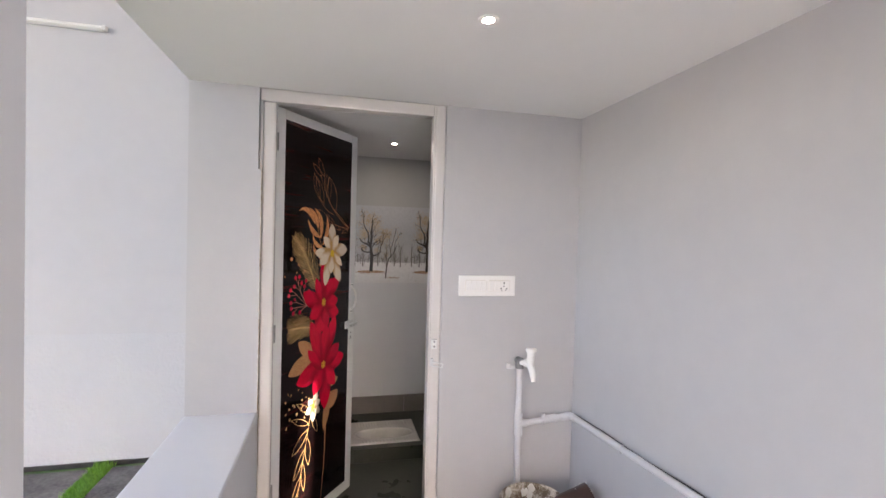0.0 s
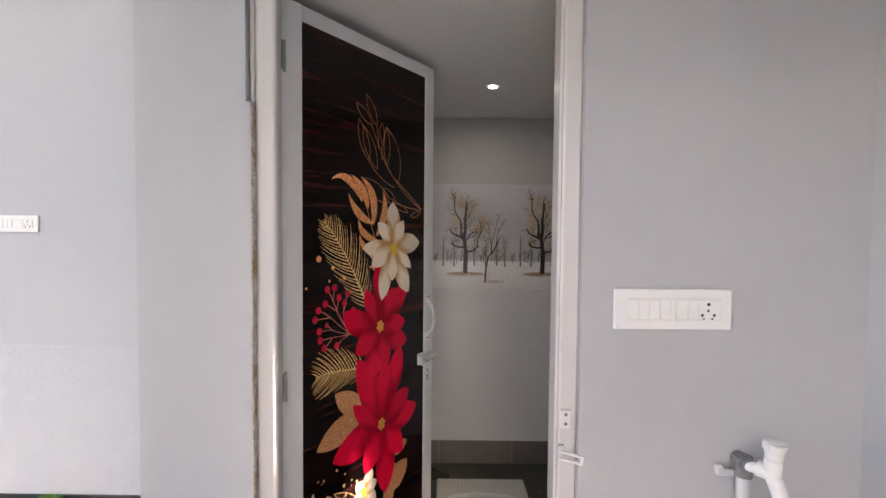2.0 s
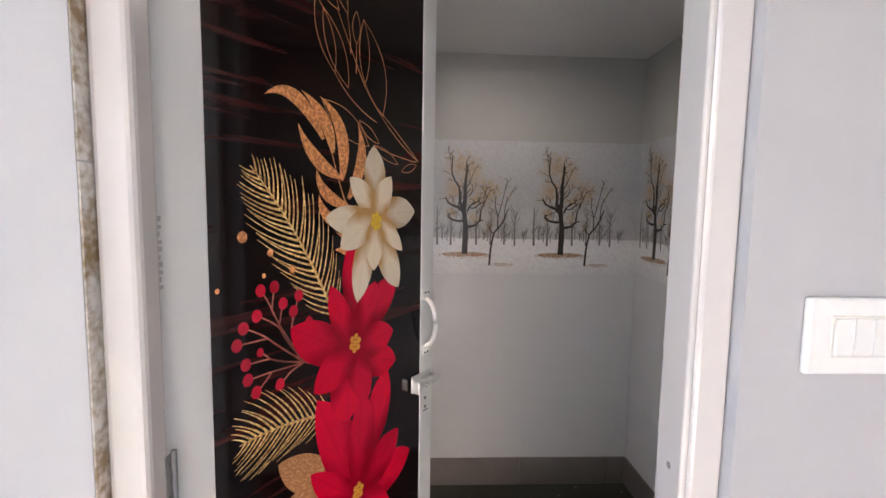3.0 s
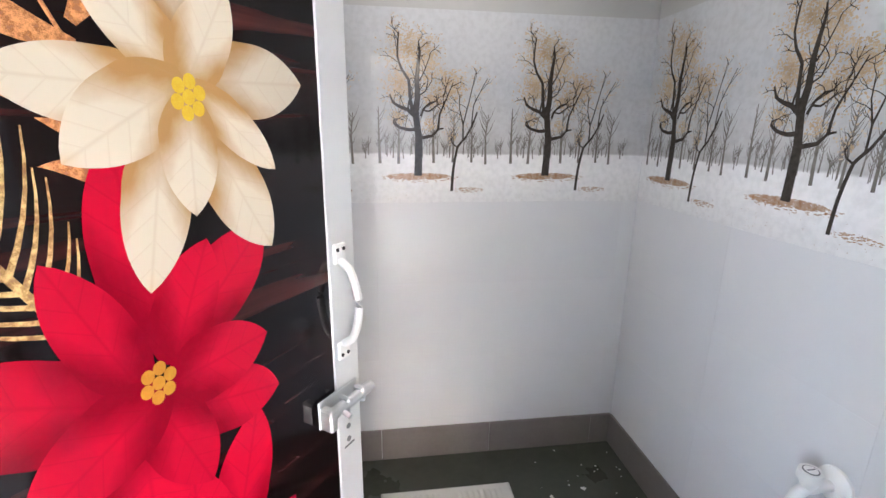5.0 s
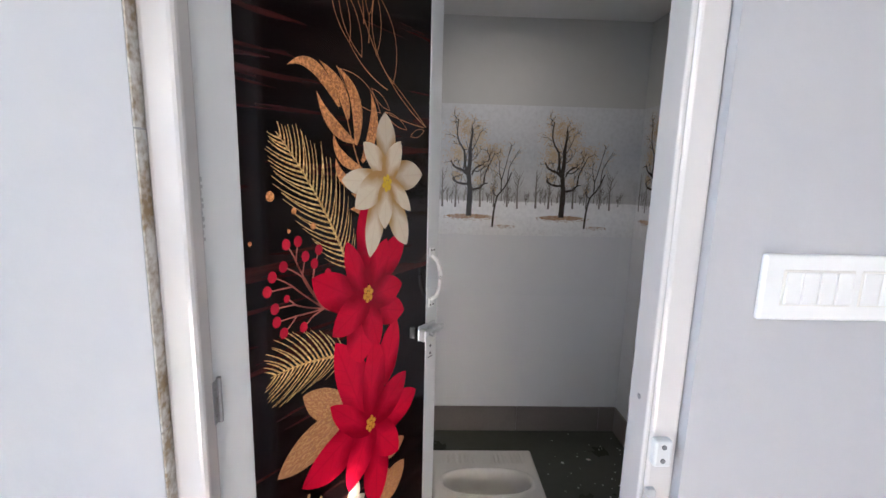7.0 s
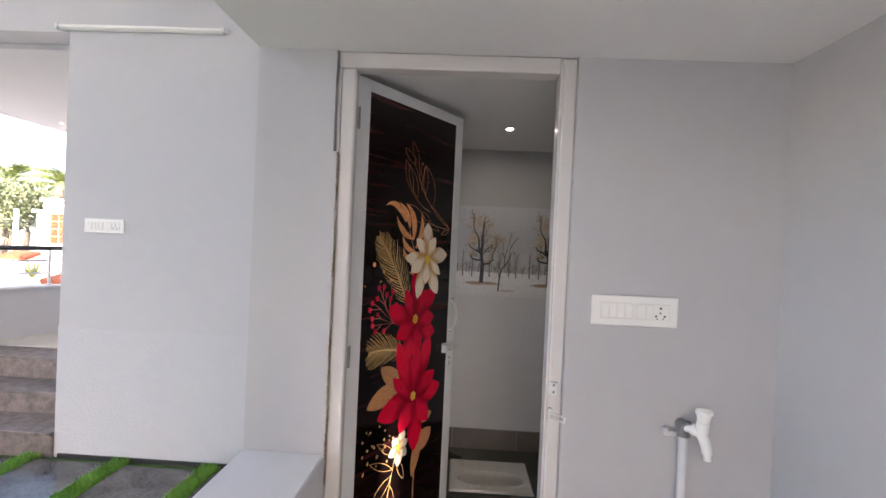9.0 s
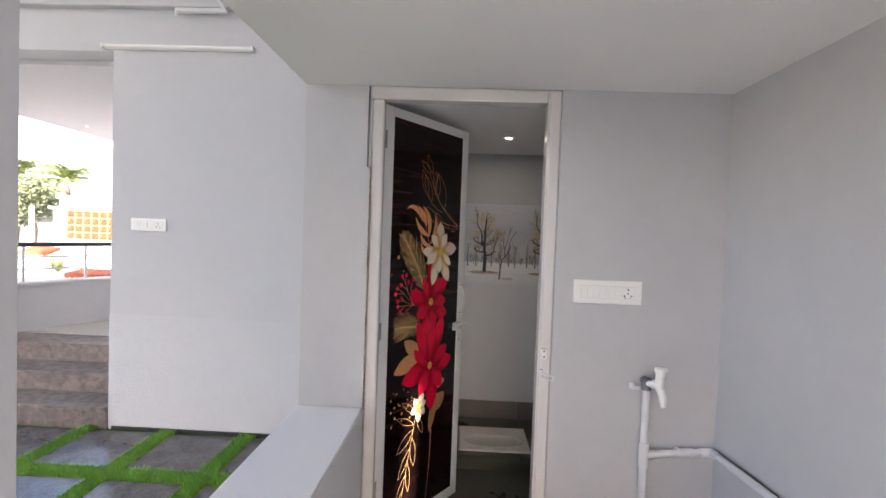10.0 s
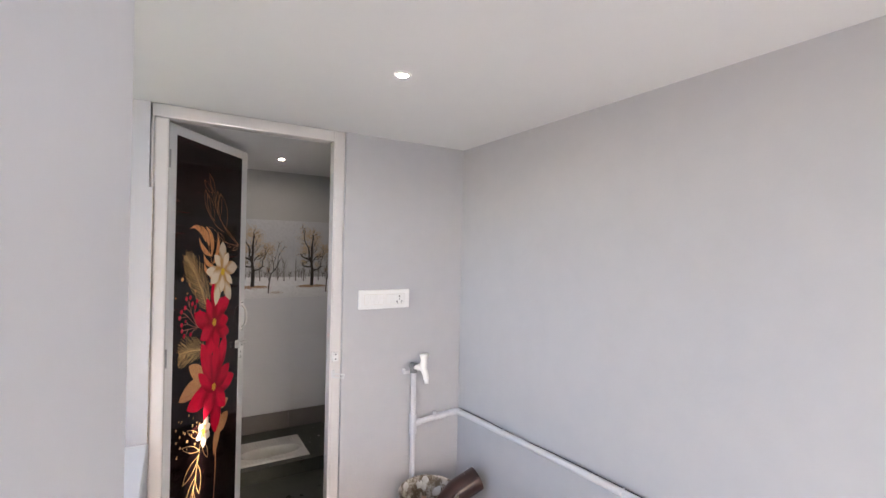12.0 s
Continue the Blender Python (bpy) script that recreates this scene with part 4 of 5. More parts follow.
# ---------------------------------------------------------------- the flowers printed on the door panel
def petal_material(name, base, mid, tip, vein, rough=0.12):
    m = bpy.data.materials.new(name)
    m.use_nodes = True
    nt = m.node_tree
    L = nt.links
    b = nt.nodes["Principled BSDF"]
    b.inputs["Roughness"].default_value = rough
    b.inputs["Specular IOR Level"].default_value = 0.25
    tc = nt.nodes.new("ShaderNodeTexCoord")
    sp = nt.nodes.new("ShaderNodeSeparateXYZ")
    L.new(tc.outputs["Object"], sp.inputs[0])
    r = nt.nodes.new("ShaderNodeValToRGB")
    e = r.color_ramp.elements
    e[0].position, e[0].color = 0.02, (*base, 1)
    e[1].position, e[1].color = 1.0, (*tip, 1)
    k = e.new(0.40)
    k.color = (*mid, 1)
    k = e.new(0.85)
    k.color = (*mid, 1)
    n = nt.nodes.new("ShaderNodeTexNoise")
    n.inputs["Scale"].default_value = 3.5
    n.inputs["Detail"].default_value = 4
    L.new(tc.outputs["Object"], n.inputs["Vector"])
    ma = nt.nodes.new("ShaderNodeMath")
    ma.operation = 'MULTIPLY_ADD'
    ma.inputs[1].default_value = 0.30
    L.new(n.outputs[0], ma.inputs[0])
    sub = nt.nodes.new("ShaderNodeMath")
    sub.operation = 'SUBTRACT'
    sub.inputs[1].default_value = 0.15
    ab = nt.nodes.new("ShaderNodeMath")
    ab.operation = 'ABSOLUTE'
    L.new(sp.outputs["Z"], ab.inputs[0])
    edge = nt.nodes.new("ShaderNodeMath")
    edge.operation = 'MULTIPLY_ADD'
    edge.inputs[1].default_value = -0.75
    L.new(ab.outputs[0], edge.inputs[0])
    L.new(sp.outputs["X"], edge.inputs[2])
    L.new(edge.outputs[0], sub.inputs[0])
    L.new(sub.outputs[0], ma.inputs[2])
    L.new(ma.outputs[0], r.inputs[0])
    # side veins branch forward from the midrib
    v1 = nt.nodes.new("ShaderNodeMath")
    v1.operation = 'MULTIPLY_ADD'
    v1.inputs[1].default_value = -0.45
    L.new(ab.outputs[0], v1.inputs[0])
    L.new(sp.outputs["X"], v1.inputs[2])
    v2 = nt.nodes.new("ShaderNodeMath")
    v2.operation = 'MULTIPLY'
    v2.inputs[1].default_value = 6.0
    L.new(v1.outputs[0], v2.inputs[0])
    v3 = nt.nodes.new("ShaderNodeMath")
    v3.operation = 'FRACT'
    L.new(v2.outputs[0], v3.inputs[0])
    v4 = nt.nodes.new("ShaderNodeMapRange")
    v4.inputs["From Min"].default_value, v4.inputs["From Max"].default_value = 0.0, 0.10
    v4.inputs["To Min"].default_value, v4.inputs["To Max"].default_value = 1.0, 0.0
    L.new(v3.outputs[0], v4.inputs[0])
    v5 = nt.nodes.new("ShaderNodeMapRange")
    v5.inputs["From Min"].default_value, v5.inputs["From Max"].default_value = 0.0, 0.035
    v5.inputs["To Min"].default_value, v5.inputs["To Max"].default_value = 1.0, 0.0
    L.new(ab.outputs[0], v5.inputs[0])
    mxv = nt.nodes.new("ShaderNodeMath")
    mxv.operation = 'MAXIMUM'
    L.new(v4.outputs[0], mxv.inputs[0])
    L.new(v5.outputs[0], mxv.inputs[1])
    fa = nt.nodes.new("ShaderNodeMath")
    fa.operation = 'MULTIPLY'
    fa.inputs[1].default_value = 0.2
    L.new(mxv.outputs[0], fa.inputs[0])
    mx = nt.nodes.new("ShaderNodeMix")
    mx.data_type = 'RGBA'
    mx.inputs["B"].default_value = (*vein, 1)
    L.new(fa.outputs[0], mx.inputs["Factor"])
    L.new(r.outputs[0], mx.inputs["A"])
    hs = nt.nodes.new("ShaderNodeHueSaturation")
    oi = nt.nodes.new("ShaderNodeObjectInfo")
    mr = nt.nodes.new("ShaderNodeMapRange")
    mr.inputs["To Min"].default_value, mr.inputs["To Max"].default_value = 0.86, 1.10
    L.new(oi.outputs["Random"], mr.inputs[0])
    L.new(mr.outputs[0], hs.inputs["Value"])
    L.new(mx.outputs["Result"], hs.inputs["Color"])
    L.new(hs.outputs[0], b.inputs["Base Color"])
    return m


M_red = petal_material("red_petal_print", (0.32, 0.003, 0.018), (0.68, 0.007, 0.036), (0.62, 0.007, 0.034), (0.24, 0.002, 0.014), 0.10)
M_cream = petal_material("cream_petal_print", (0.50, 0.28, 0.10), (0.78, 0.67, 0.51), (0.75, 0.60, 0.40), (0.50, 0.32, 0.17), 0.10)
M_copper = material("copper_leaf_print", (0.62, 0.33, 0.15), 0.25, second=(0.36, 0.14, 0.055), scale=16, amount=1.6, detail=3)
M_gold = material("gold_glitter_print", (0.92, 0.64, 0.27), 0.25, second=(0.36, 0.17, 0.05), scale=180, amount=1.5, detail=2)
M_rose = material("copper_glitter_print", (0.88, 0.40, 0.16), 0.25, second=(0.40, 0.14, 0.045), scale=170, amount=1.7, detail=2)
M_line = material("copper_line_print", (0.52, 0.24, 0.09), 0.3, second=(0.38, 0.14, 0.05), scale=90, amount=0.8)
M_stamen = material("yellow_stamen_print", (0.82, 0.60, 0.06), 0.2, second=(0.72, 0.42, 0.03), scale=60, amount=0.6)
M_stamen2 = material("orange_stamen_print", (0.80, 0.40, 0.05), 0.2, second=(0.65, 0.24, 0.03), scale=60, amount=0.6)
M_twig = material("berry_twig_print", (0.46, 0.14, 0.10), 0.3, second=(0.34, 0.09, 0.06), scale=60, amount=0.6)
M_berry = material("berry_print", (0.62, 0.02, 0.05), 0.2, second=(0.45, 0.01, 0.03), scale=50, amount=0.7)

PRINT_Y = 0.0018                    # just proud of the panel, inside the stiles


def petal_mesh(name, mat, left, right, bend=0.0):
    """A petal one metre long along x; left and right are its half widths as shares of the whole width."""
    n, peak = 18, 0.45
    up, dn, mid = [], [], []
    for i in range(n + 1):
        u = i / n
        f = (0.06 + 0.94 * u if u < peak else u) / peak
        f = max(f, 0.0) ** 0.78 * ((1 - u) / (1 - peak)) ** 0.86 if u < 1 else 0.0
        off = bend * math.sin(math.pi * u)
        mid.append((u, 0, off * 0.5))
        up.append((u, 0, off + left * min(f, 1.0) * (1 + 0.015 * math.sin(9 * u))))
        dn.append((u, 0, off - right * min(f, 1.0) * (1 + 0.015 * math.sin(7 * u + 1))))
    bm = bmesh.new()
    rows = [[bm.verts.new(p) for p in row] for row in (dn, mid, up)]
    for a, b in zip(rows, rows[1:]):
        for i in range(n):
            q = []
            for v in (a[i], a[i + 1], b[i + 1], b[i]):
                if all((v.co - w.co).length > 1e-6 for w in q):
                    q.append(v)
            if len(q) > 2:
                bm.faces.new(q)
    return mesh_of(name, bm, mat)


PETAL_MATS = {"red": M_red, "cream": M_cream, "copper": M_copper}
layer_count = [0]


def next_y():
    layer_count[0] += 1
    return PRINT_Y - 0.000011 * layer_count[0]


def petal(kind, bs, bz, ts, tz, left, right, name="petal"):
    """A printed petal from its base to its tip, with the half width on either side of its midrib."""
    bs, bz = bs - 0.08 * (ts - bs), bz - 0.08 * (tz - bz)
    d = Vector((ts - bs, 0, tz - bz))
    w = left + right
    ob = new(name, petal_mesh(kind + "_petal", PETAL_MATS[kind], left / w, right / w, (0.02, -0.02, 0.0)[layer_count[0] % 3]))
    ob.parent = panel
    ang = math.atan2(d.z, d.x)
    ob.matrix_local = Matrix.Translation((bs + 0.003, next_y(), bz)) @ Matrix.Rotation(-ang, 4, 'Y') @ Matrix.Diagonal((d.length, 1, w, 1))
    return ob


def flat_disc(bm, s, z, rx, rz, y, n=14):
    ring = [bm.verts.new((s + rx * math.cos(2 * math.pi * q / n), y, z + rz * math.sin(2 * math.pi * q / n))) for q in range(n)]
    bm.faces.new(ring)


def ribbon(bm, pts, w0, w1, y):
    """A flat tapering line through (s, z) points."""
    prev = None
    m = len(pts) - 1
    for i, (s, z) in enumerate(pts):
        a, b = pts[max(i - 1, 0)], pts[min(i + 1, m)]
        d = Vector((b[0] - a[0], b[1] - a[1]))
        d.normalize()
        w = (w0 + (w1 - w0) * i / m) / 2
        row = (bm.verts.new((s - d.y * w, y, z + d.x * w)), bm.verts.new((s + d.y * w, y, z - d.x * w)))
        if prev:
            bm.faces.new((prev[0], prev[1], row[1], row[0]))
        prev = row


def curve(p0, p1, p2, n=10):
    return [((1 - t) ** 2 * p0[0] + 2 * t * (1 - t) * p1[0] + t * t * p2[0], (1 - t) ** 2 * p0[1] + 2 * t * (1 - t) * p1[1] + t * t * p2[1]) for t in [i / n for i in range(n + 1)]]


def stamens(s, z, r, mat):
    y = next_y()
    for k in range(7):
        a = k * math.pi / 3
        ds, dz = (0, 0) if k == 6 else (r * math.cos(a + 0.3), r * 1.25 * math.sin(a + 0.3))
        bm = bmesh.new()
        flat_disc(bm, s + ds, z + dz, r * 0.52, r * 0.62, y - 0.00001 * (k == 6))
        part("stamen", bm, mat, panel)


def frond(p0, p1, p2, count, length, mat, spread=38, w=0.0042):
    stem = curve(p0, p1, p2, 24)
    y = next_y()
    bm = bmesh.new()
    ribbon(bm, stem, 0.0075, 0.002, y)
    for i in range(count):
        t = 0.04 + 0.95 * i / count
        k = min(int(t * 24), 23)
        a, b = stem[k], stem[k + 1]
        f = t * 24 - k
        s, z = a[0] + (b[0] - a[0]) * f, a[1] + (b[1] - a[1]) * f
        base = math.atan2(b[1] - a[1], b[0] - a[0])
        ln = length * (0.28 + 0.72 * math.sin(math.pi * min(1, t * 0.95 + 0.12))) * rng.uniform(0.9, 1.08)
        for sgn in (-1, 1):
            an = base + sgn * radians(spread - 12 * t + rng.uniform(-3, 3))
            bendy = an - sgn * 0.42
            m1 = (s + 0.5 * ln * math.cos(an), z + 0.5 * ln * math.sin(an))
            e1 = (m1[0] + 0.5 * ln * math.cos(bendy), m1[1] + 0.5 * ln * math.sin(bendy))
            needle = curve((s, z), m1, e1, 5)
            if 0.062 < e1[0] < 0.585:
                ribbon(bm, needle, w, 0.0012, y - 0.000003)
    part("frond", bm, mat, panel)


def line_leaf(bm, b, t, w, y, lw=0.0016):
    d = Vector((t[0] - b[0], t[1] - b[1]))
    nrm = Vector((-d.y, d.x)).normalized()
    m = Vector(((b[0] + t[0]) / 2, (b[1] + t[1]) / 2))
    for sg in (-1, 1):
        c = m + nrm * (w * sg)
        ribbon(bm, curve(b, (c.x, c.y), t, 8), lw, lw, y)


# dark background sprays first, then leaves, then flowers on top
bm = bmesh.new()
y = next_y()
for p0, p1, p2 in (((0.584, 1.686), (0.477, 1.732), (0.398, 1.822)), ((0.398, 1.822), (0.361, 1.878), (0.321, 1.953)), ((0.584, 1.686), (0.505, 1.744), (0.438, 1.785)), ((0.433, 1.756), (0.357, 1.777), (0.315, 1.830)), ((0.576, 1.684), (0.486, 1.690), (0.423, 1.706)), ((0.372, 1.843), (0.373, 1.880), (0.373, 1.900)), ((0.357, 1.877), (0.356, 1.921), (0.348, 1.949))):
    ribbon(bm, curve(p0, p1, p2, 12), 0.0028, 0.0016, y)
for b_, t_, w_ in (((0.327, 1.949), (0.259, 2.005), 0.030), ((0.350, 1.950), (0.302, 2.042), 0.030), ((0.315, 1.830), (0.269, 1.957), 0.040), ((0.350, 1.809), (0.287, 1.941), 0.045), ((0.373, 1.900), (0.373, 1.964), 0.022), ((0.398, 1.828), (0.394, 1.955), 0.030), ((0.453, 1.772), (0.394, 1.955), 0.075), ((0.410, 1.702), (0.282, 1.774), 0.050), ((0.441, 1.711), (0.380, 1.751), 0.020), ((0.506, 1.673), (0.423, 1.706), 0.020), ((0.577, 1.677), (0.520, 1.658), 0.018)):
    line_leaf(bm, b_, t_, w_, y, 0.0018)
part("line_spray", bm, M_line, panel)
frond((0.314, 1.345), (0.236, 1.520), (0.131, 1.638), 24, 0.122, M_gold, 52, 0.0046)
frond((0.300, 1.155), (0.190, 1.186), (0.100, 1.176), 17, 0.108, M_gold, 58, 0.0045)
frond((0.395, 1.105), (0.39, 1.13), (0.382, 1.160), 6, 0.045, M_gold, 50, 0.003)
frond((0.40, 0.66), (0.41, 0.45), (0.375, 0.22), 20, 0.06, M_line, 18, 0.0013)
def bent_leaf(p0, p1, p2, w, mat):
    """A slender leaf that follows a bend and ends in a point."""
    pts = curve(p0, p1, p2, 14)
    y = next_y()
    bm = bmesh.new()
    prev = None
    for i, (s, z) in enumerate(pts):
        a, b = pts[max(i - 1, 0)], pts[min(i + 1, 14)]
        d = Vector((b[0] - a[0], b[1] - a[1])).normalized()
        h = w / 2 * max(math.sin(math.pi * (0.06 + 0.94 * i / 14) ** 0.85), 0.012)
        row = (bm.verts.new((s - d.y * h, y, z + d.x * h)), bm.verts.new((s, y, z)), bm.verts.new((s + d.y * h, y, z - d.x * h)))
        if prev:
            bm.faces.new((prev[0], prev[1], row[1], row[0]))
            bm.faces.new((prev[1], prev[2], row[2], row[1]))
        prev = row
    part("leaf", bm, mat, panel)


y = next_y()
bm = bmesh.new()
ribbon(bm, curve((0.375, 1.52), (0.325, 1.60), (0.300, 1.70), 10), 0.004, 0.002, y)
part("leaf_stem", bm, M_rose, panel)
for p0, p1, p2, w in (((0.285, 1.700), (0.222, 1.802), (0.160, 1.757), 0.034), ((0.308, 1.678), (0.302, 1.745), (0.235, 1.780), 0.036), ((0.331, 1.626), (0.356, 1.736), (0.277, 1.778), 0.040),
                      ((0.326, 1.632), (0.254, 1.652), (0.226, 1.722), 0.036), ((0.350, 1.575), (0.272, 1.588), (0.268, 1.645), 0.032), ((0.349, 1.590), (0.409, 1.672), (0.377, 1.742), 0.038),
                      ((0.345, 1.530), (0.276, 1.548), (0.273, 1.596), 0.030), ((0.375, 1.465), (0.342, 1.490), (0.312, 1.488), 0.024), ((0.375, 1.495), (0.344, 1.513), (0.316, 1.522), 0.022)):
    bent_leaf(p0, p1, p2, w * 0.78, M_rose)
for leaf_shape in ((0.290, 1.018, 0.170, 1.108, 0.037, 0.038), (0.280, 1.000, 0.102, 0.956, 0.038, 0.050), (0.430, 0.830, 0.505, 0.845, 0.022, 0.026), (0.437, 0.700, 0.505, 0.775, 0.050, 0.030), (0.43, 0.77, 0.385, 0.585, 0.028, 0.028)):
    petal("copper", *leaf_shape, "leaf")
# berries on one forking twig
bm = bmesh.new()
y = next_y()
berries = ((0.145, 1.430), (0.172, 1.433), (0.189, 1.401), (0.223, 1.410), (0.211, 1.383), (0.137, 1.388), (0.112, 1.372), (0.100, 1.346), (0.115, 1.310), (0.118, 1.283), (0.133, 1.257), (0.180, 1.256), (0.142, 1.324), (0.246, 1.356))
forks = ((0.166, 1.394), (0.166, 1.394), (0.180, 1.360), (0.206, 1.350), (0.206, 1.350), (0.180, 1.360), (0.157, 1.345), (0.157, 1.345), (0.160, 1.308), (0.164, 1.284), (0.164, 1.284), (0.197, 1.268), (0.160, 1.308), (0.215, 1.325))
ribbon(bm, curve((0.31, 1.262), (0.25, 1.265), (0.212, 1.300), 10), 0.006, 0.005, y)
for i, (s, z) in enumerate(berries):
    f = forks[i]
    ribbon(bm, curve((0.235, 1.282), (0.5 * f[0] + 0.105, 0.5 * f[1] + 0.640 + 0.008 * (f[1] > 1.33)), f, 8), 0.0036, 0.0034, y)
    ribbon(bm, curve(f, (0.6 * f[0] + 0.4 * s, 0.45 * f[1] + 0.55 * z), (s, z), 6), 0.0036, 0.0026, y)
part("berry_twig", bm, M_twig, panel)
y = next_y()
for i, (s, z) in enumerate(berries):
    bm = bmesh.new()
    flat_disc(bm, s, z, 0.0098 if i != 12 else 0.007, 0.0112 if i != 12 else 0.008, y, 16)
    part("berry", bm, M_berry, panel)
y = next_y()
for s, z, r in ((0.114, 1.522, 0.009), (0.165, 1.493, 0.006), (0.152, 1.455, 0.004), (0.070, 1.44, 0.004), (0.21, 1.46, 0.007)):
    bm = bmesh.new()
    flat_disc(bm, s, z, r, r * 1.1, y)
    part("speck", bm, M_rose, panel)
for i in range(26):
    bm = bmesh.new()
    r = rng.uniform(0.0018, 0.007)
    flat_disc(bm, rng.uniform(0.085, 0.27), rng.uniform(0.70, 0.88), r, r * 1.2, y)
    part("speck", bm, M_gold, panel)
# gold line leaves at the foot of the bouquet
bm = bmesh.new()
y = next_y()
ribbon(bm, curve((0.275, 0.70), (0.24, 0.55), (0.185, 0.30), 14), 0.003, 0.0015, y)
for b_, t_, w_ in (((0.265, 0.665), (0.135, 0.73), 0.03), ((0.26, 0.64), (0.145, 0.55), 0.045), ((0.255, 0.60), (0.27, 0.45), 0.04), ((0.24, 0.55), (0.16, 0.42), 0.035), ((0.225, 0.48), (0.235, 0.33), 0.03), ((0.21, 0.42), (0.15, 0.30), 0.03), ((0.28, 0.72), (0.17, 0.80), 0.03), ((0.29, 0.70), (0.335, 0.60), 0.03)):
    line_leaf(bm, b_, t_, w_, y, 0.0028)
part("line_spray", bm, M_gold, panel)
# lower cream flower
for ts, tz, w in ((0.325, 0.82, 0.023), (0.255, 0.79, 0.023), (0.235, 0.725, 0.023), (0.295, 0.665, 0.026), (0.345, 0.70, 0.023), (0.35, 0.765, 0.023)):
    petal("cream", 0.297, 0.748, ts, tz, w, w)
stamens(0.297, 0.748, 0.008, M_stamen)
# each petal: base, tip, half widths; the hindmost first
RED_LOWER = ((0.352, 0.968, 0.260, 1.196, 0.042, 0.059), (0.420, 1.045, 0.466, 1.202, 0.042, 0.037), (0.423, 0.926, 0.556, 0.964, 0.046, 0.044), (0.396, 0.880, 0.391, 0.700, 0.048, 0.046),
             (0.378, 0.935, 0.480, 0.813, 0.044, 0.043), (0.330, 0.965, 0.160, 0.898, 0.066, 0.042), (0.369, 0.977, 0.383, 1.176, 0.030, 0.049), (0.395, 0.955, 0.510, 1.037, 0.042, 0.045),
             (0.366, 0.943, 0.296, 0.803, 0.046, 0.044), (0.362, 0.938, 0.242, 1.052, 0.036, 0.026))
RED_UPPER = ((0.343, 1.224, 0.340, 1.120, 0.040, 0.050), (0.372, 1.341, 0.356, 1.509, 0.039, 0.030), (0.405, 1.326, 0.496, 1.414, 0.039, 0.037), (0.322, 1.285, 0.200, 1.352, 0.046, 0.038),
             (0.399, 1.240, 0.499, 1.212, 0.037, 0.038), (0.360, 1.265, 0.402, 1.146, 0.034, 0.034), (0.346, 1.292, 0.296, 1.418, 0.027, 0.030), (0.384, 1.305, 0.429, 1.411, 0.037, 0.028),
             (0.380, 1.277, 0.489, 1.286, 0.038, 0.040), (0.361, 1.271, 0.252, 1.212, 0.037, 0.045))
CREAM_UPPER = ((0.429, 1.598, 0.421, 1.705, 0.034, 0.034), (0.400, 1.548, 0.284, 1.551, 0.032, 0.029), (0.418, 1.560, 0.350, 1.634, 0.022, 0.032), (0.448, 1.559, 0.568, 1.565, 0.038, 0.037),
               (0.448, 1.500, 0.507, 1.386, 0.031, 0.037), (0.398, 1.505, 0.370, 1.372, 0.034, 0.028), (0.428, 1.553, 0.479, 1.644, 0.031, 0.027), (0.440, 1.549, 0.521, 1.472, 0.021, 0.022),
               (0.420, 1.553, 0.323, 1.489, 0.034, 0.037), (0.427, 1.538, 0.422, 1.434, 0.027, 0.029))
for kind, shapes, cs, cz, cr, mat in (("red", RED_LOWER, 0.375, 0.948, 0.0115, M_stamen2), ("red", RED_UPPER, 0.367, 1.285, 0.0115, M_stamen2), ("cream", CREAM_UPPER, 0.432, 1.543, 0.0115, M_stamen)):
    for shape in shapes:
        petal(kind, *shape)
    stamens(cs, cz, cr, mat)

# ---------------------------------------------------------------- winter trees printed on the border tiles
M_bark = material("tree_print_dark", (0.03, 0.026, 0.023), 0.1, second=(0.075, 0.062, 0.052), spec=0.22, scale=60, amount=0.9)
M_far = material("tree_print_haze", (0.13, 0.115, 0.10), 0.1, second=(0.26, 0.24, 0.22), scale=40, amount=0.9)
M_leafp = material("leaf_print_beige", (0.44, 0.31, 0.18), 0.08, second=(0.58, 0.48, 0.36), scale=30, amount=1.3, spec=0.2)
M_litter = material("leaf_litter_print", (0.34, 0.17, 0.075), 0.1, second=(0.56, 0.44, 0.34), scale=60, amount=1.2)
trg = np.random.default_rng(11)


def tree_limbs(limbs, tips, x, z, ang, ln, w, depth, wig):
    pts = [(x, z)]
    a = ang
    for i in range(4):
        a += trg.uniform(-wig, wig)
        x += ln / 4 * math.cos(a)
        z += ln / 4 * math.sin(a)
        pts.append((x, z))
    limbs.append((pts, w, w * 0.68))
    if depth == 0:
        tips.append((x, z))
        return
    kids = 2 if trg.random() < 0.55 else 3
    for i in range(kids):
        sp = (i - (kids - 1) / 2) * trg.uniform(0.6, 0.95)
        tree_limbs(limbs, tips, x, z, a + sp + 0.10 * (math.pi / 2 - a), ln * trg.uniform(0.60, 0.80), w * 0.66, depth - 1, wig)
        if depth < 4:
            tips.append((pts[2][0], pts[2][1]))


def print_object(name, build, mat):
    bm = bmesh.new()
    build(bm)
    return mesh_of(name, bm, mat)


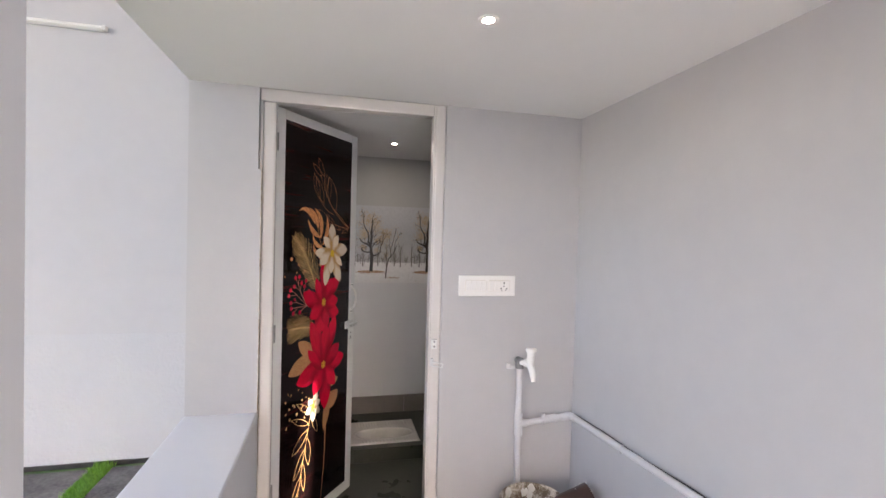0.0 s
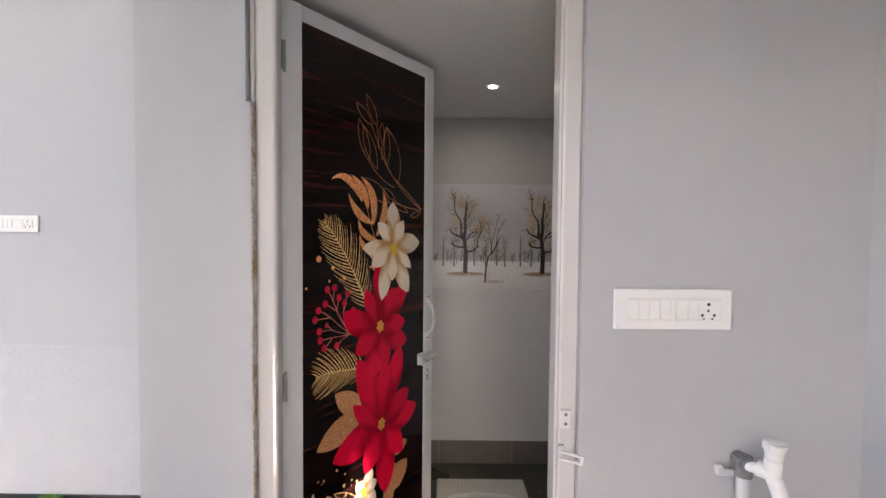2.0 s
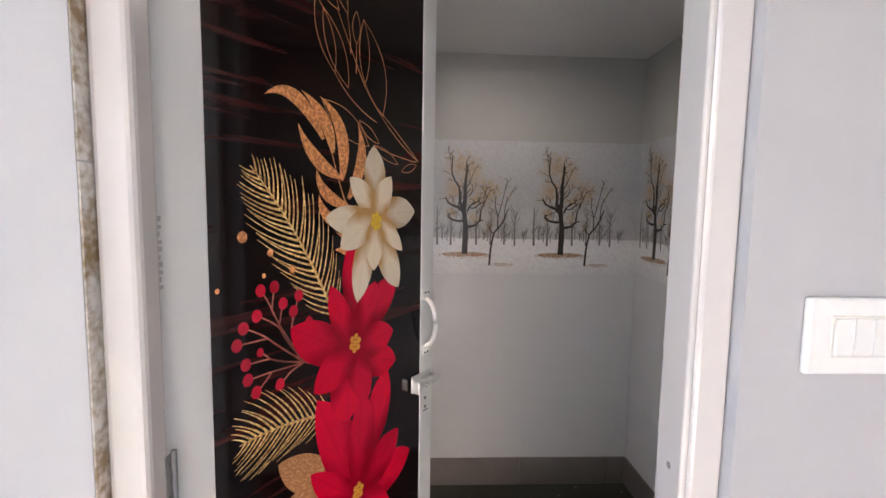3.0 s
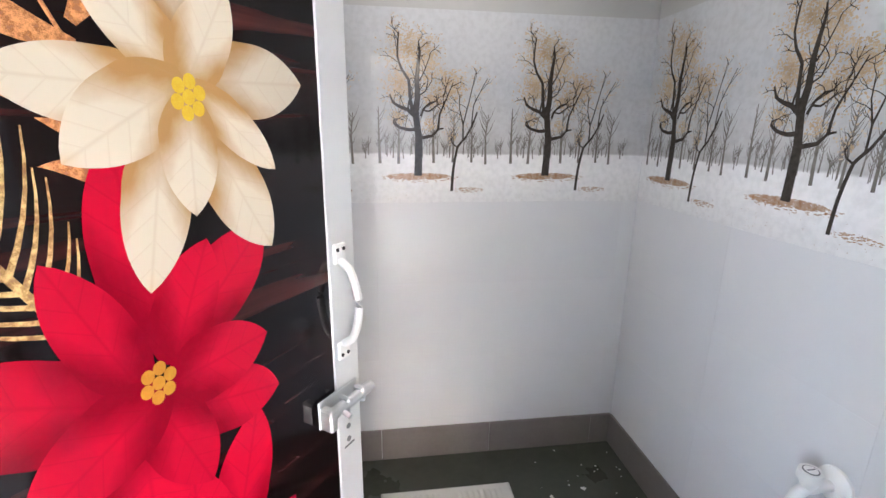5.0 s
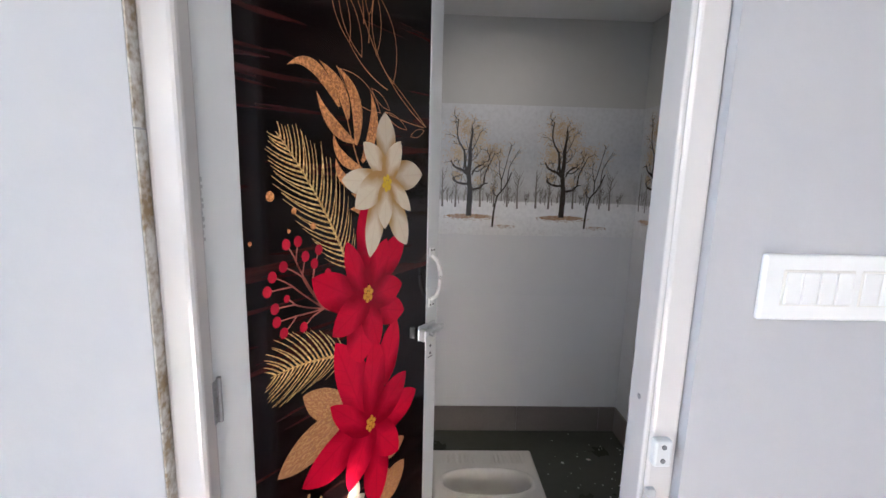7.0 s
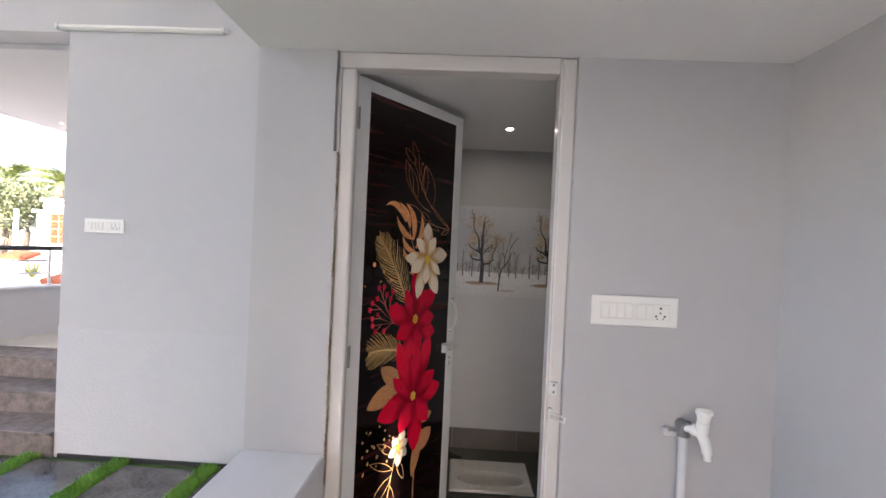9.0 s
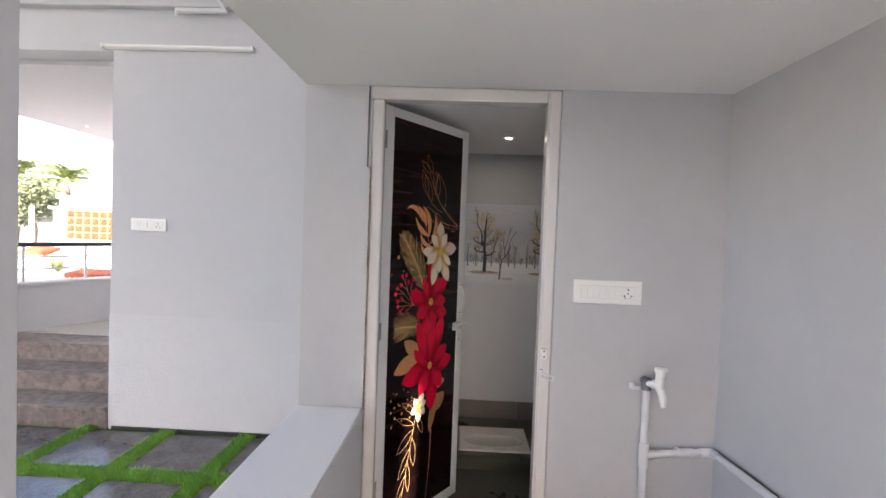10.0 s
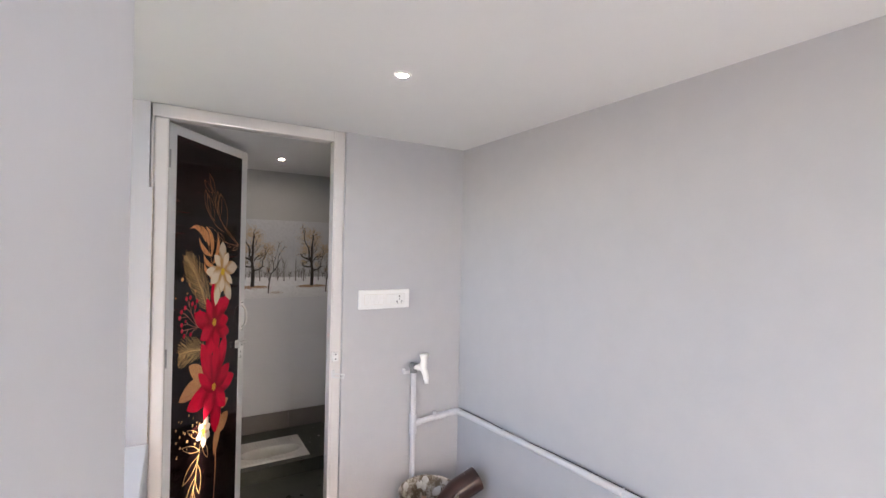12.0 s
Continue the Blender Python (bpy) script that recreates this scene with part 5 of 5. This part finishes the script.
def grown(base, steps):
    """A bough: a start and steps in centimetres from it to the points it passes."""
    pts, x, z = [base], base[0], base[1]
    for dx, dz in steps:
        x, z = x + dx * 0.01, z + dz * 0.01
        pts.append((x, z))
    fine = []
    for i in range(len(pts) - 1):
        a, b = pts[max(i - 1, 0)], pts[min(i + 2, len(pts) - 1)]
        for k in range(4):
            t = k / 4
            m = [pts[i][q] * (1 - t) + pts[i + 1][q] * t + 0.12 * t * (1 - t) * ((pts[i + 1][q] - b[q]) + (pts[i][q] - a[q])) for q in (0, 1)]
            fine.append(tuple(m))
    return fine + [pts[-1]]


# an old contorted tree: thick trunk, crooked limbs, twigs among dead leaves
big, big_tips = [], []
for start, steps, w0, w1 in (((0.150, 1.350), ((0.25, 8.2), (0.0, 4.7), (-0.8, 6.2), (-0.2, 4.5)), 0.031, 0.021),
                             ((0.141, 1.506), ((-2.3, -0.2), (-3.1, 0.8), (-1.8, 1.4), (0.2, 1.2)), 0.014, 0.006),
                             ((0.144, 1.545), ((-2.7, 2.3), (-2.7, 1.0), (-2.2, 1.3), (-1.1, 2.6)), 0.017, 0.006),
                             ((0.117, 1.568), ((0.3, 2.7), (1.2, 2.2), (-0.3, 2.5)), 0.008, 0.003),
                             ((0.143, 1.570), ((0.6, 4.0), (-0.2, 5.4), (0.4, 4.4), (0.5, 4.2), (-0.4, 3.0)), 0.025, 0.005),
                             ((0.132, 1.560), ((-0.8, 5.0), (-0.4, 5.2), (-2.2, 3.2), (-1.4, 4.0), (0.2, 4.6), (0.3, 2.6)), 0.014, 0.004),
                             ((0.160, 1.548), ((0.9, 2.4), (2.2, 2.0), (1.9, 0.4)), 0.010, 0.005),
                             ((0.170, 1.568), ((1.9, -0.3), (2.6, 2.0), (0.9, 0.4)), 0.007, 0.004),
                             ((0.164, 1.478), ((3.6, 0.8), (1.8, 2.0), (2.0, 0.4)), 0.014, 0.005),
                             ((0.219, 1.506), ((0.5, 5.0), (2.2, 5.0), (2.2, 5.1)), 0.009, 0.003),
                             ((0.153, 1.615), ((2.3, 1.4), (0.8, 3.4)), 0.006, 0.003),
                             ((0.155, 1.660), ((1.6, 3.0), (1.8, 4.6)), 0.006, 0.003),
                             ((0.240, 1.570), ((-0.5, 3.4), (0.8, 4.0)), 0.004, 0.002)):
    bough = grown(start, steps)
    big.append((bough, w0 * 0.88, w1 * 0.9))
    if start[1] > 1.5:
        for k in range(5, len(bough), 3):
            a = math.atan2(bough[k][1] - bough[k - 1][1], bough[k][0] - bough[k - 1][0])
            tree_limbs(big, big_tips, *bough[k], 0.6 * (a + trg.choice((-0.9, 0.9))) + 0.4 * math.pi / 2, trg.uniform(0.022, 0.042), 0.0028, 1, 0.5)
LEAF_CLOUDS = ((0.092, 1.650, 0.045, 0.045, 420), (0.128, 1.765, 0.075, 0.055, 620), (0.185, 1.715, 0.040, 0.050, 260), (0.260, 1.650, 0.045, 0.042, 330), (0.205, 1.600, 0.035, 0.025, 130), (0.082, 1.545, 0.025, 0.020, 60), (0.195, 1.520, 0.035, 0.022, 80))
thin, thin_tips = [], []
for start, steps, w0, w1 in (((0.269, 1.296), ((0.4, 7.4), (1.4, 7.8), (2.6, 3.1), (2.2, 3.9), (1.8, 4.7)), 0.010, 0.005), ((0.287, 1.448), ((-1.8, 1.2), (-0.6, 1.9)), 0.005, 0.003),
                             ((0.305, 1.471), ((0.0, 5.4), (-1.3, 4.7), (-0.2, 4.7)), 0.006, 0.002), ((0.305, 1.525), ((1.8, 7.0), (2.2, 10.0)), 0.005, 0.002), ((0.335, 1.518), ((0.5, 7.0), (4.5, 8.6)), 0.005, 0.002)):
    bough = grown(start, steps)
    thin.append((bough, w0, w1))
    if start[1] > 1.4:
        for k in range(3, len(bough), 3):
            tree_limbs(thin, thin_tips, *bough[k], math.pi / 2 + trg.uniform(-0.9, 0.9), trg.uniform(0.02, 0.045), 0.0022, 1, 0.4)


def draw_limbs(bm, limbs, y):
    for pts_, w0, w1 in limbs:
        if all(0.002 < p[0] < TILE_W - 0.004 and p[1] < 1.874 for p in pts_):
            ribbon(bm, pts_, w0, w1, y)


def draw_leaves(bm, tips, y, per, rad, size):
    for x, z in tips:
        for _ in range(per):
            a, r = trg.uniform(0, 2 * math.pi), rad * trg.random() ** 0.5
            xx, zz = x + r * math.cos(a), z + r * math.sin(a)
            if 0.006 < xx < TILE_W - 0.008 and 1.42 < zz < 1.868:
                flat_disc(bm, xx, zz, size * trg.uniform(0.4, 1.1), size * trg.uniform(0.4, 1.0), y, 5)


def draw_clouds(bm, y):
    for cx, cz, rx, rz, count in LEAF_CLOUDS:
        for _ in range(int(count * 1.25)):
            xx, zz = cx + rx * 0.55 * trg.normal(), cz + rz * 0.55 * trg.normal()
            if 0.006 < xx < TILE_W - 0.008 and 1.48 < zz < 1.868:
                flat_disc(bm, xx, zz, trg.uniform(0.0012, 0.0044), trg.uniform(0.0010, 0.0036), y, 5)


def draw_far(bm):
    for k in range(44):
        x = trg.uniform(0.012, TILE_W - 0.014)
        mid = k < 7
        if mid:
            x = 0.03 + 0.06 * k + trg.uniform(-0.015, 0.015)
        zb = trg.uniform(1.388, 1.405) if mid else trg.uniform(1.408, 1.424)
        h = trg.uniform(0.11, 0.20) if mid else trg.uniform(0.03, 0.10)
        w = trg.uniform(0.007, 0.011) if mid else trg.uniform(0.002, 0.005)
        ribbon(bm, [(x, zb), (x + trg.uniform(-0.003, 0.003), zb + h * 0.55), (x + trg.uniform(-0.006, 0.006), zb + h)], w, w * 0.25, -0.00002)
        for _k in range(16 if mid else 8):
            f = trg.uniform(0.35, 0.95)
            sx = trg.choice((-1, 1)) * trg.uniform(0.006, 0.03 if mid else 0.014)
            xe = x + sx
            if 0.004 < xe < TILE_W - 0.005:
                ribbon(bm, [(x, zb + h * f), (x + sx * 0.6, zb + h * f + abs(sx) * 0.9), (xe, zb + h * f + abs(sx) * 2.0)], 0.003 if mid else 0.0016, 0.0006, -0.00002)


def draw_litter(bm):
    for cx, cz, rx, rz, cnt in ((0.150, 1.348, 0.110, 0.011, 900), (0.16, 1.343, 0.14, 0.016, 200), (0.33, 1.300, 0.055, 0.010, 70)):
        for _ in range(cnt):
            a, r = trg.uniform(0, 2 * math.pi), trg.random() ** 0.6
            flat_disc(bm, cx + rx * r * math.cos(a), cz + rz * r * math.sin(a), trg.uniform(0.001, 0.006), trg.uniform(0.0008, 0.0018), -0.00003, 5)
    for _ in range(40):
        flat_disc(bm, trg.uniform(0.01, TILE_W - 0.01), trg.uniform(1.262, 1.35), trg.uniform(0.0006, 0.002), trg.uniform(0.0005, 0.001), -0.00003, 5)


PRINTS = [("far_trees_print", print_object("far_trees_print", draw_far, M_far)),
          ("leaf_litter_print", print_object("leaf_litter_print", draw_litter, M_litter)),
          ("tree_print", print_object("tree_print", lambda bm: draw_limbs(bm, big, -0.00006), M_bark)),
          ("sapling_print", print_object("sapling_print", lambda bm: draw_limbs(bm, thin, -0.00006), M_bark)),
          ("leaves_print", print_object("leaves_print", lambda bm: (draw_clouds(bm, -0.00005), draw_leaves(bm, big_tips, -0.00005, 5, 0.022, 0.0034), draw_leaves(bm, thin_tips, -0.00005, 6, 0.022, 0.0030)), M_leafp))]
scenes_at = [Matrix.Translation((SEAM_X + TILE_W * i, YB - TT - 0.0004, LIFT)) for i in (-1, 0, 1)]
scenes_at += [Matrix.Translation((XB - TT - 0.0004, 1.532 - TILE_W * i, LIFT)) @ pose(0, 0, 0, 0, 0, -90) for i in (0, 1, 2)]
for m in scenes_at:
    for nm, me_ in PRINTS:
        ob = new(nm, me_)
        ob.parent = cladding
        ob.matrix_local = m

# ---------------------------------------------------------------- beyond the veranda: neighbours and trees
house = empty("neighbour_house", pose(0, 0, 0), "white neighbouring house with a terracotta lattice screen", "house")
bm = bmesh.new()
prof = [(-9.6, -0.1), (2.0, -0.1), (2.0, 5.2), (-7.3, 5.2), (-8.66, 2.78), (-8.93, 2.22), (-9.45, 2.22), (-9.45, 1.95), (-9.6, 1.95)]
fr = [bm.verts.new((x, 8.7, z)) for x, z in prof]
bk = [bm.verts.new((x, 13.5, z)) for x, z in prof]
bm.faces.new(fr)
bm.faces.new(list(reversed(bk)))
for i in range(len(prof)):
    j = (i + 1) % len(prof)
    bm.faces.new((fr[i], bk[i], bk[j], fr[j]))
part("wall", bm, M_white_build, house)
bm = bmesh.new()
box_bm(bm, -9.66, -9.39, 8.62, 8.72, 1.93, 1.99)
box_bm(bm, -9.47, -8.90, 8.62, 8.72, 2.20, 2.26)
part("coping", bm, M_white_build, house)
jal = new("lattice_screen")
jal.parent = house
JW, JH = 0.205, 0.176
for i in range(6):
    for j in range(4):
        x0, z1 = -9.2 + JW * i, 1.915 - JH * j
        bm = bmesh.new()
        t = 0.022
        box_bm(bm, x0, x0 + JW, 8.62, 8.70, z1 - t, z1)
        box_bm(bm, x0, x0 + t, 8.62, 8.70, z1 - JH, z1 - t)
        part("block_frame", bm, M_jali, jal)
        bm = bmesh.new()
        for q in range(3):
            box_bm(bm, -0.010, 0.010, -0.02, 0.02, -0.075, 0.075, mat=Matrix.Translation((x0 + 0.06 + 0.05 * q, 8.66, z1 - JH / 2 - 0.01)) @ pose(0, 0, 0, 0, 38, 0))
        box_bm(bm, x0 + t, x0 + JW, 8.685, 8.698, z1 - JH, z1 - t)
        part("block_fret", bm, M_terracotta, jal)


def tile_roof(name, x0, x1, y, z0, z1, label):
    e = empty(name, pose(x0, y, z0), label, "tile roof")
    k = int((x1 - x0) / 0.10)
    for i in range(k):
        bm = bmesh.new()
        cyl_bm(bm, (0.05 + 0.10 * i, 0.0, 0.0), (0.05 + 0.10 * i, 0.35, z1 - z0), 0.052, n=10)
        part("roof_tile", bm, M_terracotta, e)
    bm = bmesh.new()
    box_bm(bm, 0, x1 - x0, 0.02, 0.5, -z0 - 0.06, -0.03)
    part("wall", bm, M_white_build, e)


tile_roof("tiled_wall_coping", -8.75, -8.1, 7.0, 0.95, 1.04, "white garden wall capped with red clay tiles")
tile_roof("tiled_wall_coping", -6.85, -4.6, 6.0, 0.64, 0.71, "low white wall capped with red clay tiles")
M_pole = material("concrete_pole", (0.62, 0.60, 0.57), 0.8, second=(0.5, 0.48, 0.46), scale=5, amount=0.6)
pole = empty("concrete_pole", pose(-11.46, 10, -0.06), "slim pale concrete pole among the trees", "pole")
bm = bmesh.new()
cyl_bm(bm, (0, 0, 0), (0.02, 0, 2.1), 0.075, 0.055, 14)
part("shaft", bm, M_pole, pole, smooth=True)
for zz in (1.72, 1.62):
    bm = bmesh.new()
    tube_bm(bm, [(-11.46 + 0.5 * i, 10 + 0.02 * i, zz + 0.02 * abs(i - 3) - 0.06) for i in range(-8, 9)], 0.008, 5)
    tagged(part("overhead_cable", bm, M_rail_dark), "thin dark overhead cable strung past the pole", "cable")


def leaf_material(name, c0, c1):
    m = bpy.data.materials.new(name)
    m.use_nodes = True
    nt = m.node_tree
    b = nt.nodes["Principled BSDF"]
    b.inputs["Roughness"].default_value = 0.5
    g = nt.nodes.new("ShaderNodeNewGeometry")
    r = nt.nodes.new("ShaderNodeValToRGB")
    r.color_ramp.elements[0].color, r.color_ramp.elements[1].color = (*c0, 1), (*c1, 1)
    nt.links.new(g.outputs["Random Per Island"], r.inputs[0])
    nt.links.new(r.outputs[0], b.inputs["Base Color"])
    return m


M_leafA = leaf_material("tree_leaves", (0.06, 0.085, 0.040), (0.17, 0.19, 0.10))
M_leafB = leaf_material("palm_leaves", (0.10, 0.14, 0.045), (0.26, 0.30, 0.11))
M_trunk = material("tree_bark", (0.14, 0.11, 0.085), 0.9, second=(0.09, 0.07, 0.055), scale=8, amount=0.8, bump=0.5, bump_scale=20)


def broad_tree(x, y, h, spread, leaves, label):
    e = empty("tree", pose(x, y, -0.06), label, "tree")
    bm = bmesh.new()
    tube_bm(bm, [(0, 0, 0), (0.05, 0, h * 0.3), (0.0, 0.05, h * 0.55)], 0.17, 10, taper=0.11)
    centres = []
    for k in range(11):
        a = k * 2.4
        r = spread * rng.uniform(0.35, 0.95)
        end = Vector((r * math.cos(a), r * math.sin(a), h * rng.uniform(0.55, 0.97)))
        tube_bm(bm, [(0, 0.02, h * rng.uniform(0.25, 0.5)), end * 0.55 + Vector((0, 0, h * 0.22)), end], 0.06, 6, taper=0.015)
        centres.append(end)
    part("trunk", bm, M_trunk, e, smooth=True)
    c = np.array([list(centres[i]) for i in rng.integers(0, len(centres), leaves)])
    off = rng.normal(0, 1, (leaves, 3)) * np.array([spread * 0.24, spread * 0.24, h * 0.10])
    p = c + off
    u = rng.normal(0, 1, (leaves, 3))
    u /= np.linalg.norm(u, axis=1)[:, None]
    v = np.cross(u, rng.normal(0, 1, (leaves, 3)))
    v /= np.linalg.norm(v, axis=1)[:, None]
    sz = rng.uniform(0.05, 0.11, leaves)[:, None]
    vv = np.stack([p - u * sz, p + v * sz * 0.45, p + u * sz, p - v * sz * 0.45], 1).reshape(-1, 3)
    me_ = bpy.data.meshes.new("crown")
    me_.from_pydata(vv.tolist(), [], (np.arange(leaves)[:, None] * 4 + np.arange(4)[None]).tolist())
    me_.materials.append(M_leafA)
    o = new("crown", me_)
    o.parent = e


def palm(x, y, h, r, label):
    e = empty("palm_tree", pose(x, y, -0.06), label, "palm")
    bm = bmesh.new()
    tube_bm(bm, [(0, 0, 0), (0.15, 0, h * 0.4), (0.1, 0, h * 0.8), (0, 0, h)], 0.16, 10, taper=0.10)
    part("trunk", bm, M_trunk, e, smooth=True)
    for k in range(19):
        az = k * 2.399
        el = radians(rng.uniform(12, 85))
        bm = bmesh.new()
        d = Vector((math.cos(az), math.sin(az), 0))
        pts_ = []
        for i in range(15):
            t = i / 14
            pts_.append(Vector((0, 0, h)) + d * (r * t * math.cos(el * (1 - 0.4 * t))) + Vector((0, 0, r * (math.sin(el) * t - 0.62 * t * t))))
        tube_bm(bm, pts_, 0.02, 5, taper=0.006)
        sd = d.cross(Vector((0, 0, 1)))
        for i in range(1, 14):
            for q in range(3):
                p = pts_[i].lerp(pts_[i + 1], q / 3)
                ln = r * 0.26 * math.sin(math.pi * (0.12 + 0.84 * i / 14))
                fw = (pts_[i + 1] - pts_[i]).normalized()
                for sg in (-1, 1):
                    tipv = p + sd * (sg * ln * 0.8) + fw * (ln * 0.5) + Vector((0, 0, -ln * rng.uniform(0.25, 0.6)))
                    a, b, c = bm.verts.new(p - fw * 0.032), bm.verts.new(p + fw * 0.032), bm.verts.new(tipv)
                    bm.faces.new((a, b, c))
        part("frond", bm, M_leafB, e)


broad_tree(-20.9, 18.5, 3.6, 1.3, 9000, "leafy green tree behind the neighbouring wall")
broad_tree(-21.8, 19.5, 3.3, 1.7, 8000, "leafy green tree beside the palms")
palm(-23.2, 24.0, 4.1, 2.3, "coconut palm with drooping green fronds")
palm(-28.4, 26.0, 4.4, 3.0, "coconut palm far behind the trees")
palm(-24.3, 23.0, 2.9, 2.2, "short yellow-green palm behind the house")

M_plant = leaf_material("yellow_plant_leaves", (0.22, 0.26, 0.05), (0.42, 0.42, 0.12))
plant = empty("potted_plant", pose(-6.5, 5.5, 0.62), "yellow-green potted plant on a white wall", "plant")
bm = bmesh.new()
lathe_bm(bm, [(0.001, 0), (0.07, 0), (0.095, 0.14), (0.10, 0.15), (0.088, 0.15), (0.08, 0.13), (0.001, 0.13)], 20)
part("pot", bm, M_white_build, plant, smooth=True)
for k in range(16):
    bm = bmesh.new()
    a = k * 2.399
    el = rng.uniform(0.25, 1.2)
    d = Vector((math.cos(a), math.sin(a), 0))
    s_ = Vector((-d.y, d.x, 0)) * 0.022
    p0, p1, p2 = Vector((0, 0, 0.13)), Vector((0, 0, 0.24)) + d * 0.09, Vector((0, 0, 0.13 + 0.26 * el)) + d * 0.19
    vs = [bm.verts.new(v) for v in (p0, p1 + s_, p2, p1 - s_)]
    bm.faces.new(vs)
    part("leaf", bm, M_plant, plant)
setting(box("plant_wall", -7.6, -5.0, 5.42, 5.62, -0.06, 0.62, M_white_build), "low white wall beyond the veranda", "wall")

# plain unseen wall added for bounced light, tall enough to block low sky glare
setting(box("glare_block_wall", -12.0, 8.0, -10.2, -10.0, -0.06, 3.25, M_white_build), "unseen white wall added to block low sky glare", "wall")
downlight("downlight", -4.8, 4.1, 2.96, 4.0, "small round veranda ceiling light")
